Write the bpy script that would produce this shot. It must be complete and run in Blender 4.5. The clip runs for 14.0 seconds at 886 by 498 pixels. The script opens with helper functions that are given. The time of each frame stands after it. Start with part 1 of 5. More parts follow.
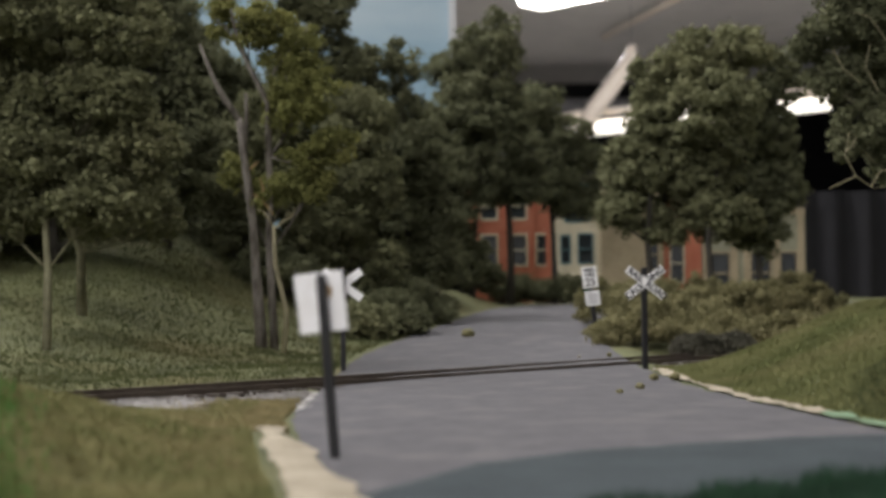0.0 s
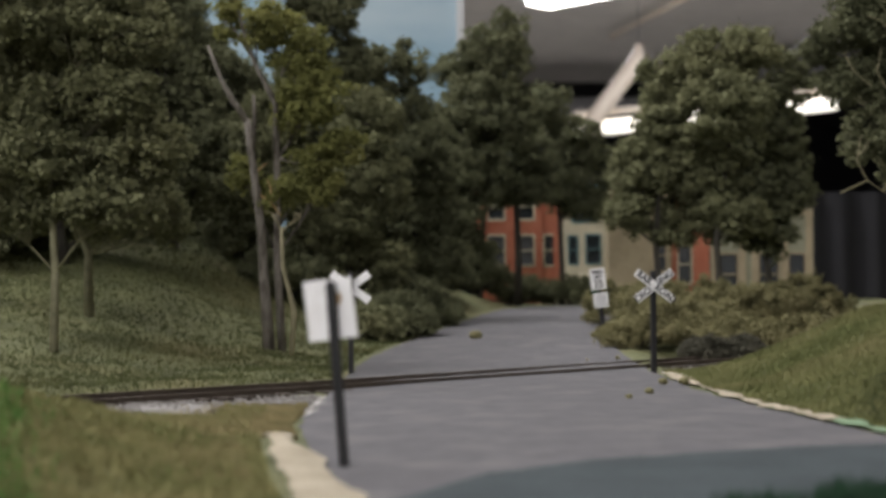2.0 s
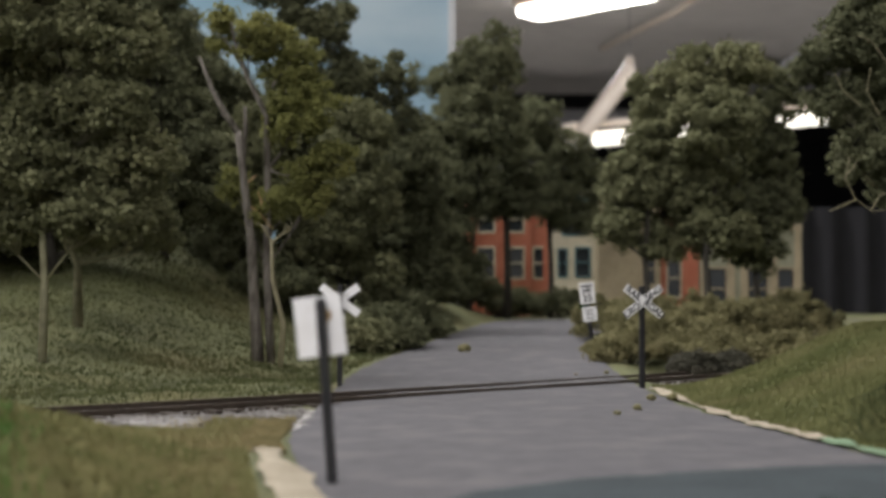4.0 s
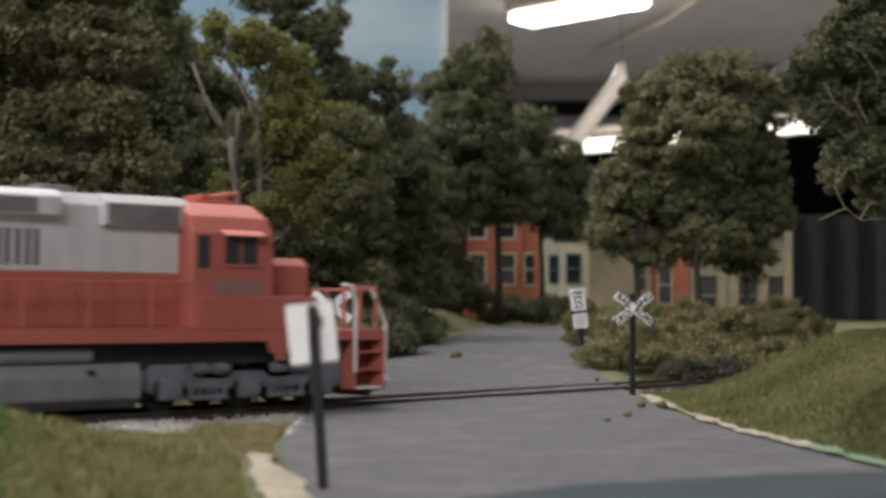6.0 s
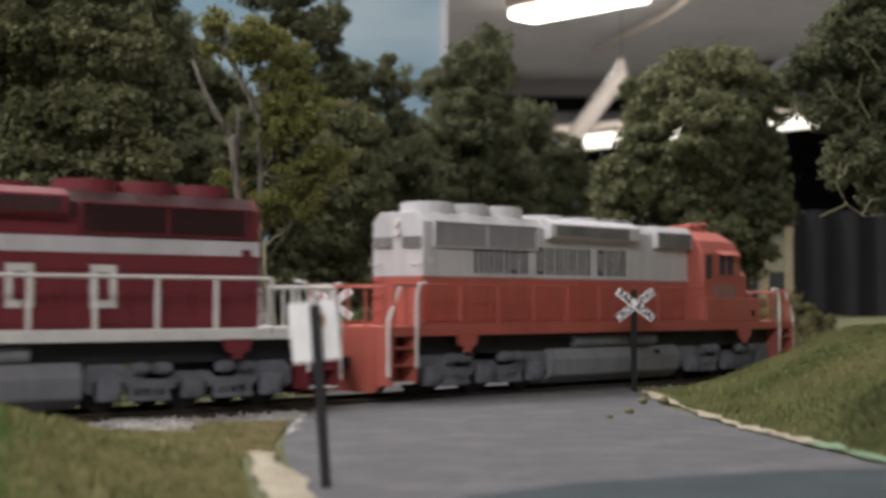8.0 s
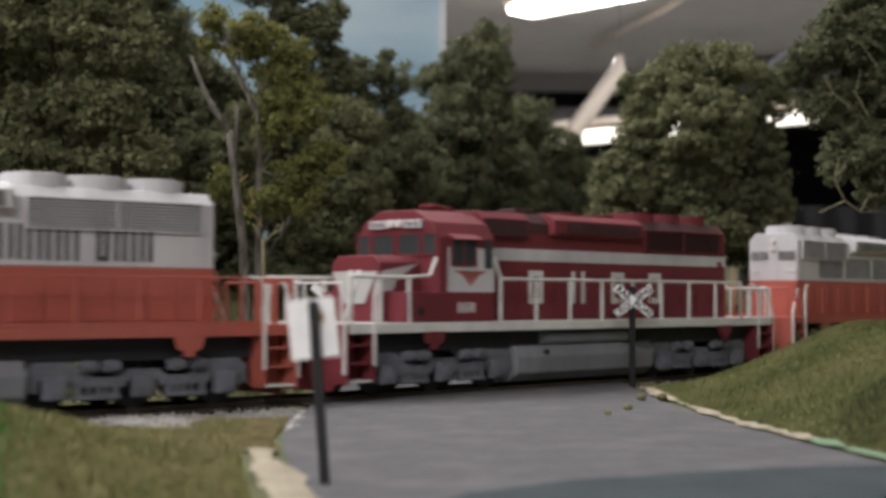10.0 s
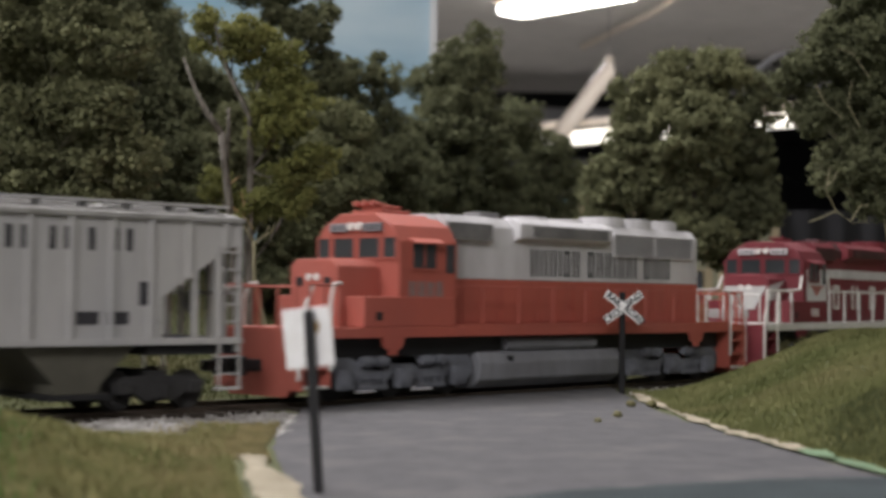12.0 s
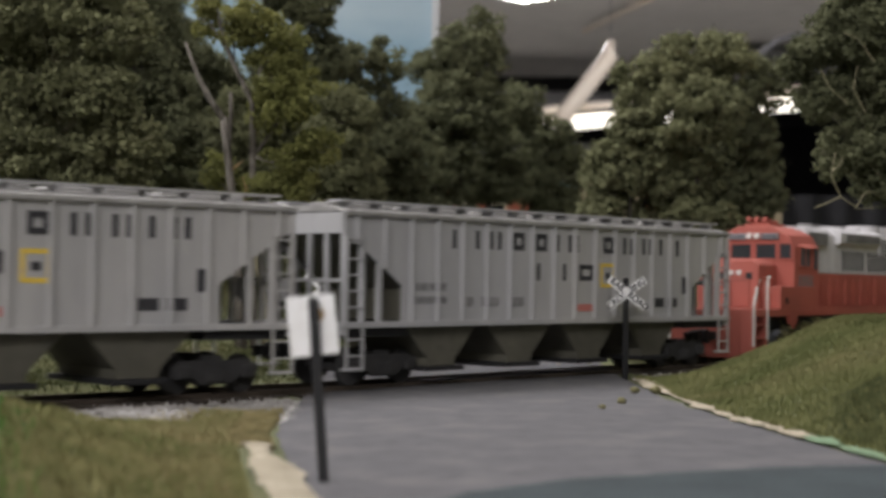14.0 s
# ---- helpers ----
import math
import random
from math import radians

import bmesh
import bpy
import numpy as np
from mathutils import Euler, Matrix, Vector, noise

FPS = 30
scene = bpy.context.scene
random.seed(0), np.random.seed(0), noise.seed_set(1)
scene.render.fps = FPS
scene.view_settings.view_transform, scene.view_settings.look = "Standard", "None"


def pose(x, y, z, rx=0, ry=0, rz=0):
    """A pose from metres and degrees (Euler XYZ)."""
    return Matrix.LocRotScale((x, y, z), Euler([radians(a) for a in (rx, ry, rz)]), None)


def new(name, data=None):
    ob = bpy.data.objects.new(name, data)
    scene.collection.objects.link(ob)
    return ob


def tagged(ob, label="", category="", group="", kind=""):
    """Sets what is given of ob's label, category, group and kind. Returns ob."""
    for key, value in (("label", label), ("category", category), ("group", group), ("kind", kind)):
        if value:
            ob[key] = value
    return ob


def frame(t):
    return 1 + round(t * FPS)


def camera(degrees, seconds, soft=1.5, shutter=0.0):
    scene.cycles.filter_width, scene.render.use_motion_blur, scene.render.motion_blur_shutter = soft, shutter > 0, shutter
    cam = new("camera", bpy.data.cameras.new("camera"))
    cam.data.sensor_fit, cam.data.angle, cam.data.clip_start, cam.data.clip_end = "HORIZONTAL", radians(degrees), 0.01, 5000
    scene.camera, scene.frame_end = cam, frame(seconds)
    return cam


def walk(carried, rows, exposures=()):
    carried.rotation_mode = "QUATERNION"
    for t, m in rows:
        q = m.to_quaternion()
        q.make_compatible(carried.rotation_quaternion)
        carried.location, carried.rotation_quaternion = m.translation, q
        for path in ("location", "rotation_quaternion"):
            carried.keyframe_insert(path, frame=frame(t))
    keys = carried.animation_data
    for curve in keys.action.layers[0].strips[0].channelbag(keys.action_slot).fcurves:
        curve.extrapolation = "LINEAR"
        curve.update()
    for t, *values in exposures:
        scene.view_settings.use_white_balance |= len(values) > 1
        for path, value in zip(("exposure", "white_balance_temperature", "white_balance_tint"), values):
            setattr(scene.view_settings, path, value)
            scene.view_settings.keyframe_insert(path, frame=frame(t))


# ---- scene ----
U = 1 / 87                     # HO scale: lengths below are in full-size metres


def P(x, y, z, rx=0, ry=0, rz=0):
    return pose(x * U, y * U, z * U, rx, ry, rz)


cam = camera(33.3, 14.0, soft=3.45, shutter=0.5)
cam.data.dof.use_dof, cam.data.dof.focus_distance, cam.data.dof.aperture_fstop = True, 39 * U, 29
# seconds, x, y, z, pitch, roll, yaw
PATH = [
    (0.0, 0.000, 0.000, 2.126, 1.63, 0.55, 0.00),
    (0.5, -0.020, 0.019, 2.189, 1.56, 0.39, 0.07),
    (1.0, -0.010, 0.035, 2.195, 1.65, 0.40, 0.10),
    (1.5, -0.030, 0.084, 2.207, 1.56, 0.40, 0.16),
    (2.0, -0.047, 0.131, 2.239, 1.58, 0.40, 0.25),
    (2.5, -0.047, 0.120, 2.256, 1.62, 0.28, 0.12),
    (5.0, -0.067, 0.030, 2.377, 2.18, -0.21, -0.22),
    (5.5, -0.079, -0.010, 2.356, 2.21, -0.18, -0.36),
    (6.0, -0.054, -0.061, 2.362, 2.19, -0.33, -0.51),
    (6.5, -0.042, -0.050, 2.364, 2.10, -0.39, -0.51),
    (7.0, -0.041, 0.001, 2.319, 2.04, -0.05, -0.38),
    (7.5, -0.076, -0.022, 2.372, 2.06, -0.16, -0.47),
    (10.0, -0.079, -0.054, 2.410, 1.86, -0.16, -0.55),
    (10.5, -0.126, -0.011, 2.459, 1.92, -0.31, -0.56),
    (11.0, -0.160, -0.008, 2.503, 1.89, -0.42, -0.43),
    (11.5, -0.181, -0.053, 2.527, 1.89, -0.58, -0.76),
    (12.0, -0.195, -0.130, 2.558, 1.83, -0.68, -1.07),
    (12.5, -0.273, -0.139, 2.633, 1.82, -0.88, -1.27),
    (13.0, -0.274, -0.075, 2.627, 1.57, -0.71, -1.13),
    (13.5, -0.265, -0.034, 2.631, 1.40, -0.68, -0.99),
    (14.0, -0.244, -0.023, 2.601, 1.22, -0.68, -1.02),
]
walk(cam, [(t, P(x, y, z, 90 + pitch, roll, yaw)) for t, x, y, z, pitch, roll, yaw in PATH])

# ---------------------------------------------------------------- light
world = bpy.data.worlds.new("room_light")
world.use_nodes = True
scene.world = world
world.node_tree.nodes["Background"].inputs["Color"].default_value = (0.75, 0.85, 1.0, 1)
world.node_tree.nodes["Background"].inputs["Strength"].default_value = 0.02


def fixture_or_fill_lamp(x, y, z, length, power, rz):
    """Area lamp at ceiling height: the visible fixture's light, or unseen fill."""
    data = bpy.data.lights.new("fixture_or_fill_light", "AREA")
    data.shape, data.size, data.size_y = "RECTANGLE", length * U, 14 * U
    data.energy, data.color = power, (1.0, 0.965, 0.97)
    ob = new("fixture_or_fill_light", data)
    ob.matrix_basis = P(x, y, z, 0, 0, rz)
    return ob


CEIL = 100.0
# unseen lamps behind the camera, inferred from the front-lit sides
fixture_or_fill_lamp(-45, -150, CEIL - 4, 105, 59.0, 8)
fixture_or_fill_lamp(70, -140, CEIL - 4, 105, 6.0, 8)
# next five have no fixture: added fill for track, trees and far ceiling
fixture_or_fill_lamp(-70, 10, CEIL - 4, 105, 22.0, 80)
fixture_or_fill_lamp(10, 30, CEIL - 4, 105, 2.5, 20)
fixture_or_fill_lamp(60, 320, CEIL - 4, 105, 17.0, 10)
fixture_or_fill_lamp(-45, 95, CEIL - 4, 105, 28.0, 12)
fixture_or_fill_lamp(45, 125, CEIL - 4, 105, 2.0, 12)
# light of the visible ceiling fixture
fixture_or_fill_lamp(45.5, 458, CEIL - 8, 46, 15.0, -46)
scene.view_settings.exposure = 0.0


# ---------------------------------------------------------------- materials
def material(name, base, rough=0.7, metal=0.0, dark=None, scale=1.0, amount=0.5, fine=8.0, bump=0.0,
             spec=0.3, third=None, random_tint=0.0, stretch=(1, 1, 1)):
    """Base colour broken up by coarse and fine noise. scale: noise per full-size metre."""
    m = bpy.data.materials.new(name)
    m.use_nodes = True
    nt = m.node_tree
    b = nt.nodes["Principled BSDF"]
    b.inputs["Roughness"].default_value, b.inputs["Metallic"].default_value = rough, metal
    b.inputs["Specular IOR Level"].default_value = spec
    co = nt.nodes.new("ShaderNodeTexCoord")
    mp = nt.nodes.new("ShaderNodeMapping")
    mp.inputs["Scale"].default_value = [scale / U * k for k in stretch]
    nt.links.new(co.outputs["Object"], mp.inputs["Vector"])

    def ns(s, detail=4.0):
        n = nt.nodes.new("ShaderNodeTexNoise")
        n.inputs["Scale"].default_value, n.inputs["Detail"].default_value = s, detail
        nt.links.new(mp.outputs["Vector"], n.inputs["Vector"])
        return n.outputs["Fac"]

    def mix(a, c, fac, lo, hi, k):
        r = nt.nodes.new("ShaderNodeMapRange")
        r.inputs["From Min"].default_value, r.inputs["From Max"].default_value = lo, hi
        r.inputs["To Max"].default_value = k
        nt.links.new(fac, r.inputs["Value"])
        x = nt.nodes.new("ShaderNodeMix")
        x.data_type = "RGBA"
        nt.links.new(r.outputs["Result"], x.inputs["Factor"])
        for sock, v in ((x.inputs["A"], a), (x.inputs["B"], c)):
            if isinstance(v, tuple):
                sock.default_value = (*v, 1)
            else:
                nt.links.new(v, sock)
        return x.outputs["Result"]

    dark = dark or tuple(k * 0.55 for k in base)
    col = mix(base, dark, ns(1.0), 0.42, 0.66, amount)
    if third:
        col = mix(col, third, ns(0.37), 0.5, 0.68, 0.85)
    f = ns(fine, 6.0)
    col = mix(col, dark, f, 0.45, 0.75, amount * 0.8)
    if random_tint:
        oi = nt.nodes.new("ShaderNodeObjectInfo")
        hs = nt.nodes.new("ShaderNodeHueSaturation")
        mr = nt.nodes.new("ShaderNodeMapRange")
        mr.inputs["To Min"].default_value, mr.inputs["To Max"].default_value = 1 - random_tint, 1 + random_tint
        nt.links.new(oi.outputs["Random"], mr.inputs["Value"])
        nt.links.new(mr.outputs["Result"], hs.inputs["Value"])
        nt.links.new(col, hs.inputs["Color"])
        col = hs.outputs["Color"]
    nt.links.new(col, b.inputs["Base Color"])
    if bump:
        bp = nt.nodes.new("ShaderNodeBump")
        bp.inputs["Strength"].default_value = 1.0
        bp.inputs["Distance"].default_value = bump * U
        nt.links.new(f, bp.inputs["Height"])
        nt.links.new(bp.outputs["Normal"], b.inputs["Normal"])
    return m


def glow(name, color, strength):
    m = bpy.data.materials.new(name)
    m.use_nodes = True
    b = m.node_tree.nodes["Principled BSDF"]
    b.inputs["Base Color"].default_value = (*color, 1)
    b.inputs["Emission Color"].default_value = (*color, 1)
    b.inputs["Emission Strength"].default_value = strength
    return m


ASPHALT = material("asphalt", (0.100, 0.098, 0.103), 1.0, spec=0.02, dark=(0.070, 0.069, 0.074), scale=2.2, amount=0.45, fine=9, bump=0.005, third=(0.124, 0.120, 0.122))
ASPHALT_DARK = material("darker_asphalt", (0.052, 0.062, 0.066), 1.0, spec=0.02, scale=0.6, amount=0.4, fine=16, bump=0.02)
GRASS = material("turf", (0.105, 0.112, 0.050), 0.95, dark=(0.06, 0.066, 0.030), scale=0.6, amount=0.8, fine=9, bump=0.12, third=(0.125, 0.112, 0.05))
BLADES = material("grass_blades", (0.225, 0.208, 0.098), 0.95, dark=(0.12, 0.135, 0.052), scale=0.45, amount=0.9, fine=3, third=(0.28, 0.245, 0.13), spec=0.1)
BLADES_GREEN = material("green_grass_blades", (0.092, 0.102, 0.045), 0.95, dark=(0.055, 0.064, 0.028), scale=0.5, amount=0.8, fine=4, third=(0.10, 0.098, 0.042), spec=0.1)
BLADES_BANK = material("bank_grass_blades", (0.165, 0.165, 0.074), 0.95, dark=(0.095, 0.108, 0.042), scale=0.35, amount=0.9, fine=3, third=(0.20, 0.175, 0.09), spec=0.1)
BLADES_STRAW = material("straw_blades", (0.27, 0.23, 0.12), 0.95, dark=(0.17, 0.15, 0.075), scale=0.8, amount=0.8, fine=4, spec=0.1)
BLADES_FRESH = material("fresh_green_blades", (0.11, 0.20, 0.05), 0.9, dark=(0.06, 0.12, 0.03), scale=0.5, amount=0.8, fine=4)
DEEP_GREEN = material("dark_green_flock", (0.015, 0.045, 0.022), 0.95, scale=0.9, amount=0.8, fine=4)
PALE_GREEN = material("pale_green_flock", (0.125, 0.19, 0.115), 0.95, dark=(0.09, 0.11, 0.06), bump=0.05, scale=1.0, amount=0.5, fine=6)
SAND = material("sand", (0.33, 0.29, 0.22), 0.95, dark=(0.20, 0.175, 0.125), scale=1.2, amount=0.7, fine=10, bump=0.08)
BALLAST = material("ballast", (0.30, 0.29, 0.28), 0.95, dark=(0.12, 0.11, 0.10), scale=2.0, amount=0.9, fine=5, bump=0.1, random_tint=0.2)
RAIL = material("rusty_rail", (0.075, 0.06, 0.048), 0.6, metal=0.3, scale=2.0, amount=0.5)
SLEEPER = material("creosoted_wood", (0.05, 0.04, 0.032), 0.9, scale=1.5, amount=0.6, stretch=(1, 6, 6), random_tint=0.2)
BLACK = material("black_paint", (0.015, 0.015, 0.017), 0.5, scale=2, amount=0.4)
WHITE_SIGN = material("white_enamel", (0.82, 0.82, 0.84), 0.5, dark=(0.6, 0.58, 0.55), scale=1.2, amount=0.35)
BARK = material("grey_bark", (0.225, 0.205, 0.18), 0.95, dark=(0.07, 0.06, 0.05), scale=3.0, amount=0.9, fine=6, bump=0.05, stretch=(2, 2, 0.5))
BARK_DARK = material("dark_bark", (0.06, 0.055, 0.045), 0.95, scale=3.0, amount=0.8, fine=6, bump=0.04, stretch=(2, 2, 0.5))
BARK_OLIVE = material("olive_twig_bark", (0.25, 0.24, 0.155), 0.95, dark=(0.12, 0.115, 0.075), scale=3.0, amount=0.7, fine=6, bump=0.03)
TAN_TWIG = material("tan_twig", (0.36, 0.24, 0.12), 0.9, scale=3.0, amount=0.6)
LICHEN_TWIG = material("lichen_twig", (0.27, 0.245, 0.155), 0.9, scale=3.0, amount=0.6)


def foliage(name, c, d, t):
    m = material(name, c, 0.95, dark=d, scale=0.55, amount=0.75, fine=4.5, third=t, spec=0.1)
    nt = m.node_tree
    b, out = nt.nodes["Principled BSDF"], nt.nodes["Material Output"]
    tr, mx = nt.nodes.new("ShaderNodeBsdfTranslucent"), nt.nodes.new("ShaderNodeMixShader")
    mx.inputs["Fac"].default_value = 0.28
    nt.links.new(b.inputs["Base Color"].links[0].from_socket, tr.inputs["Color"])
    nt.links.new(b.outputs["BSDF"], mx.inputs[1])
    nt.links.new(tr.outputs["BSDF"], mx.inputs[2])
    nt.links.new(mx.outputs["Shader"], out.inputs["Surface"])
    return m


LEAF_OLIVE = foliage("olive_foliage", (0.172, 0.178, 0.098), (0.112, 0.116, 0.064), (0.20, 0.197, 0.105))
LEAF_DARK = foliage("dark_foliage", (0.135, 0.142, 0.082), (0.086, 0.092, 0.054), (0.160, 0.162, 0.090))
LEAF_BRIGHT = foliage("yellow_green_foliage", (0.190, 0.196, 0.068), (0.115, 0.12, 0.045), (0.225, 0.215, 0.078))
LEAF_BUSH = foliage("weedy_bush_foliage", (0.185, 0.172, 0.088), (0.105, 0.099, 0.052), (0.23, 0.205, 0.108))
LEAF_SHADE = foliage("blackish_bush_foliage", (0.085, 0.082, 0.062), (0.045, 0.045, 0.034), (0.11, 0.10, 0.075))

ORANGE = material("orange_red_paint", (0.36, 0.088, 0.064), 0.62, dark=(0.26, 0.074, 0.060), scale=0.5, amount=0.45, fine=7, third=(0.34, 0.105, 0.085), stretch=(1, 1, 0.35))
LOCO_WHITE = material("weathered_white_paint", (0.52, 0.51, 0.525), 0.65, dark=(0.32, 0.31, 0.32), scale=0.5, amount=0.5, fine=6, stretch=(1, 1, 0.3))
GRIME = material("sooty_grille", (0.17, 0.165, 0.165), 0.7, dark=(0.09, 0.09, 0.09), scale=0.9, amount=0.7, fine=6)
MAROON = material("dark_red_paint", (0.15, 0.024, 0.032), 0.65, dark=(0.10, 0.020, 0.026), scale=0.5, amount=0.5, fine=6, stretch=(1, 1, 0.4))
MAROON_SOOT = material("sooty_dark_red_paint", (0.062, 0.026, 0.028), 0.75, scale=0.8, amount=0.6, fine=6)
RAIL_WHITE = material("white_handrail_paint", (0.60, 0.59, 0.57), 0.5, scale=2, amount=0.3)
TRUCK_GREY = material("grey_truck_paint", (0.145, 0.152, 0.175), 0.8, dark=(0.065, 0.067, 0.076), scale=1.5, amount=0.6, fine=6)
TANK_GREY = material("grey_tank_paint", (0.205, 0.21, 0.23), 0.65, dark=(0.11, 0.11, 0.12), scale=0.6, amount=0.5, fine=6, stretch=(1, 1, 0.4))
UNDER = material("underframe_black", (0.02, 0.02, 0.022), 0.7, scale=1, amount=0.4)
INK = material("dark_lettering", (0.035, 0.035, 0.04), 0.6, scale=2, amount=0.3)
GLASS_DARK = material("cab_window_glass", (0.03, 0.035, 0.04), 0.12, spec=0.6, scale=1, amount=0.3)
CAR_GREY = material("grey_hopper_paint", (0.36, 0.36, 0.37), 0.55, dark=(0.26, 0.26, 0.26), scale=0.5, amount=0.4, fine=7, third=(0.40, 0.39, 0.38), stretch=(1, 1, 0.3))
CAR_ROOF = material("hopper_roof_grime", (0.30, 0.295, 0.29), 0.7, dark=(0.16, 0.155, 0.15), scale=1.0, amount=0.6, fine=6)
# car grey darkened to olive for the shade below the sill
CAR_SHADE = material("hopper_underside_shade", (0.105, 0.10, 0.08), 0.8, dark=(0.06, 0.058, 0.046), scale=0.6, amount=0.6, fine=5)
YELLOW = material("yellow_paint", (0.70, 0.50, 0.08), 0.6, scale=1, amount=0.4)
PALE_RED = material("faded_red_paint", (0.45, 0.16, 0.14), 0.6, scale=1, amount=0.4)

BRICK_ORANGE = material("orange_brick", (0.36, 0.13, 0.08), 0.85, dark=(0.25, 0.07, 0.04), scale=0.8, amount=0.6, fine=8)
STUCCO_TAN = material("tan_stucco", (0.30, 0.25, 0.17), 0.9, dark=(0.20, 0.165, 0.11), scale=0.5, amount=0.6, fine=6)
STUCCO_GREY = material("grey_green_siding", (0.22, 0.22, 0.16), 0.9, dark=(0.14, 0.14, 0.10), scale=0.5, amount=0.6, fine=6)
TRIM_CREAM = material("cream_trim", (0.55, 0.50, 0.38), 0.8, scale=1, amount=0.4)
TRIM_TEAL = material("teal_trim", (0.10, 0.18, 0.20), 0.7, scale=1, amount=0.4)
# curtain cloth; also paints the unlit dark of the far wall and ceiling
CLOTH_AND_FAR_DARK = material("black_cloth_and_far_dark", (0.012, 0.012, 0.014), 0.95, scale=0.1, amount=0.5)
# unseen walls and floor, kept pale so they bounce fill light
ROOM_BOUNCE = material("pale_bounce_paint", (0.62, 0.61, 0.59), 0.9, scale=0.02, amount=0.4)
CEILING_PAINT = material("ceiling_paint", (0.80, 0.77, 0.74), 0.9, scale=0.01, amount=0.3, fine=12)
DUCT = material("grey_duct_metal", (0.20, 0.20, 0.21), 0.5, scale=0.03, amount=0.4)
BOARD_FRAME = material("plywood_edge", (0.45, 0.46, 0.48), 0.9, scale=0.2, amount=0.3)
PIPE_WHITE = material("white_plastic_pipe", (0.70, 0.63, 0.55), 0.45, dark=(0.6, 0.5, 0.4), scale=0.05, amount=0.4)
TUBE_GLOW = glow("fluorescent_tube", (1.0, 0.94, 0.84), 1.6)
DIFFUSER_GLOW = glow("fluorescent_diffuser", (1.0, 0.97, 0.90), 13.0)


def sky_board_material():
    m = bpy.data.materials.new("painted_sky")
    m.use_nodes = True
    nt = m.node_tree
    b = nt.nodes["Principled BSDF"]
    b.inputs["Roughness"].default_value = 0.8
    co = nt.nodes.new("ShaderNodeTexCoord")
    mp = nt.nodes.new("ShaderNodeMapping")
    mp.inputs["Scale"].default_value = (0.05 / U, 0.05 / U, 0.16 / U)
    n = nt.nodes.new("ShaderNodeTexNoise")
    n.inputs["Scale"].default_value, n.inputs["Detail"].default_value = 1.0, 5
    r = nt.nodes.new("ShaderNodeValToRGB")
    r.color_ramp.elements[0].position, r.color_ramp.elements[0].color = 0.40, (0.165, 0.275, 0.36, 1)
    r.color_ramp.elements[1].position, r.color_ramp.elements[1].color = 0.72, (0.36, 0.43, 0.48, 1)
    nt.links.new(co.outputs["Object"], mp.inputs["Vector"])
    nt.links.new(mp.outputs["Vector"], n.inputs["Vector"])
    nt.links.new(n.outputs["Fac"], r.inputs["Fac"])
    nt.links.new(r.outputs["Color"], b.inputs["Base Color"])
    return m


SKY_PAINT = sky_board_material()


# ---------------------------------------------------------------- mesh tools
def finish(name, bm, mat, parent=None, label="", smooth=False):
    me = bpy.data.meshes.new(name)
    bmesh.ops.recalc_face_normals(bm, faces=bm.faces[:])
    bm.to_mesh(me)
    bm.free()
    me.transform(Matrix.Scale(U, 4))
    me.materials.append(mat)
    if smooth:
        for f in me.polygons:
            f.use_smooth = True
    ob = new(name, me)
    ob.parent = parent
    if label:
        tagged(ob, label)
    return ob


def part(name, bm, mat, parent, label="", smooth=False):
    return finish(name, bm, mat, parent, label, smooth)


def raw(name, verts, faces, mat, parent=None, smooth=False):
    me = bpy.data.meshes.new(name)
    me.from_pydata([tuple(c * U for c in v) for v in verts], [], faces)
    me.materials.append(mat)
    if smooth:
        for f in me.polygons:
            f.use_smooth = True
    ob = new(name, me)
    ob.parent = parent
    return ob


def thing(name, label, category, m=None, group="", kind=""):
    ob = new(name)
    ob.empty_display_size = 0.01
    if m is not None:
        ob.matrix_basis = m
    return tagged(ob, label, category, group, kind)


def box(bm, x0, x1, y0, y1, z0, z1, bev=0.0, m=None):
    r = bmesh.ops.create_cube(bm, size=1.0)
    vs = r["verts"]
    for v in vs:
        v.co = Vector(((x0 + x1) / 2 + v.co.x * (x1 - x0), (y0 + y1) / 2 + v.co.y * (y1 - y0), (z0 + z1) / 2 + v.co.z * (z1 - z0)))
    if m is not None:
        for v in vs:
            v.co = m @ v.co
    if bev:
        es = list({e for v in vs for e in v.link_edges})
        bmesh.ops.bevel(bm, geom=es, offset=bev, segments=2, affect="EDGES", profile=0.6)
    return bm


def prism(bm, profile, a, b, axis="x", bev=0.0):
    """Extrude a closed profile from a to b. axis x: profile is (y, z); axis y: profile is (x, z); axis z: (x, y)."""
    put = {"x": lambda p, k: (k, p[0], p[1]), "y": lambda p, k: (p[0], k, p[1]), "z": lambda p, k: (p[0], p[1], k)}[axis]
    lo = [bm.verts.new(put(p, a)) for p in profile]
    hi = [bm.verts.new(put(p, b)) for p in profile]
    n = len(profile)
    fs = [bm.faces.new(lo), bm.faces.new(hi[::-1])]
    fs += [bm.faces.new((lo[i], hi[i], hi[(i + 1) % n], lo[(i + 1) % n])) for i in range(n)]
    if bev:
        bmesh.ops.bevel(bm, geom=list({e for f in fs for e in f.edges}), offset=bev, segments=2, affect="EDGES", profile=0.6)
    return bm


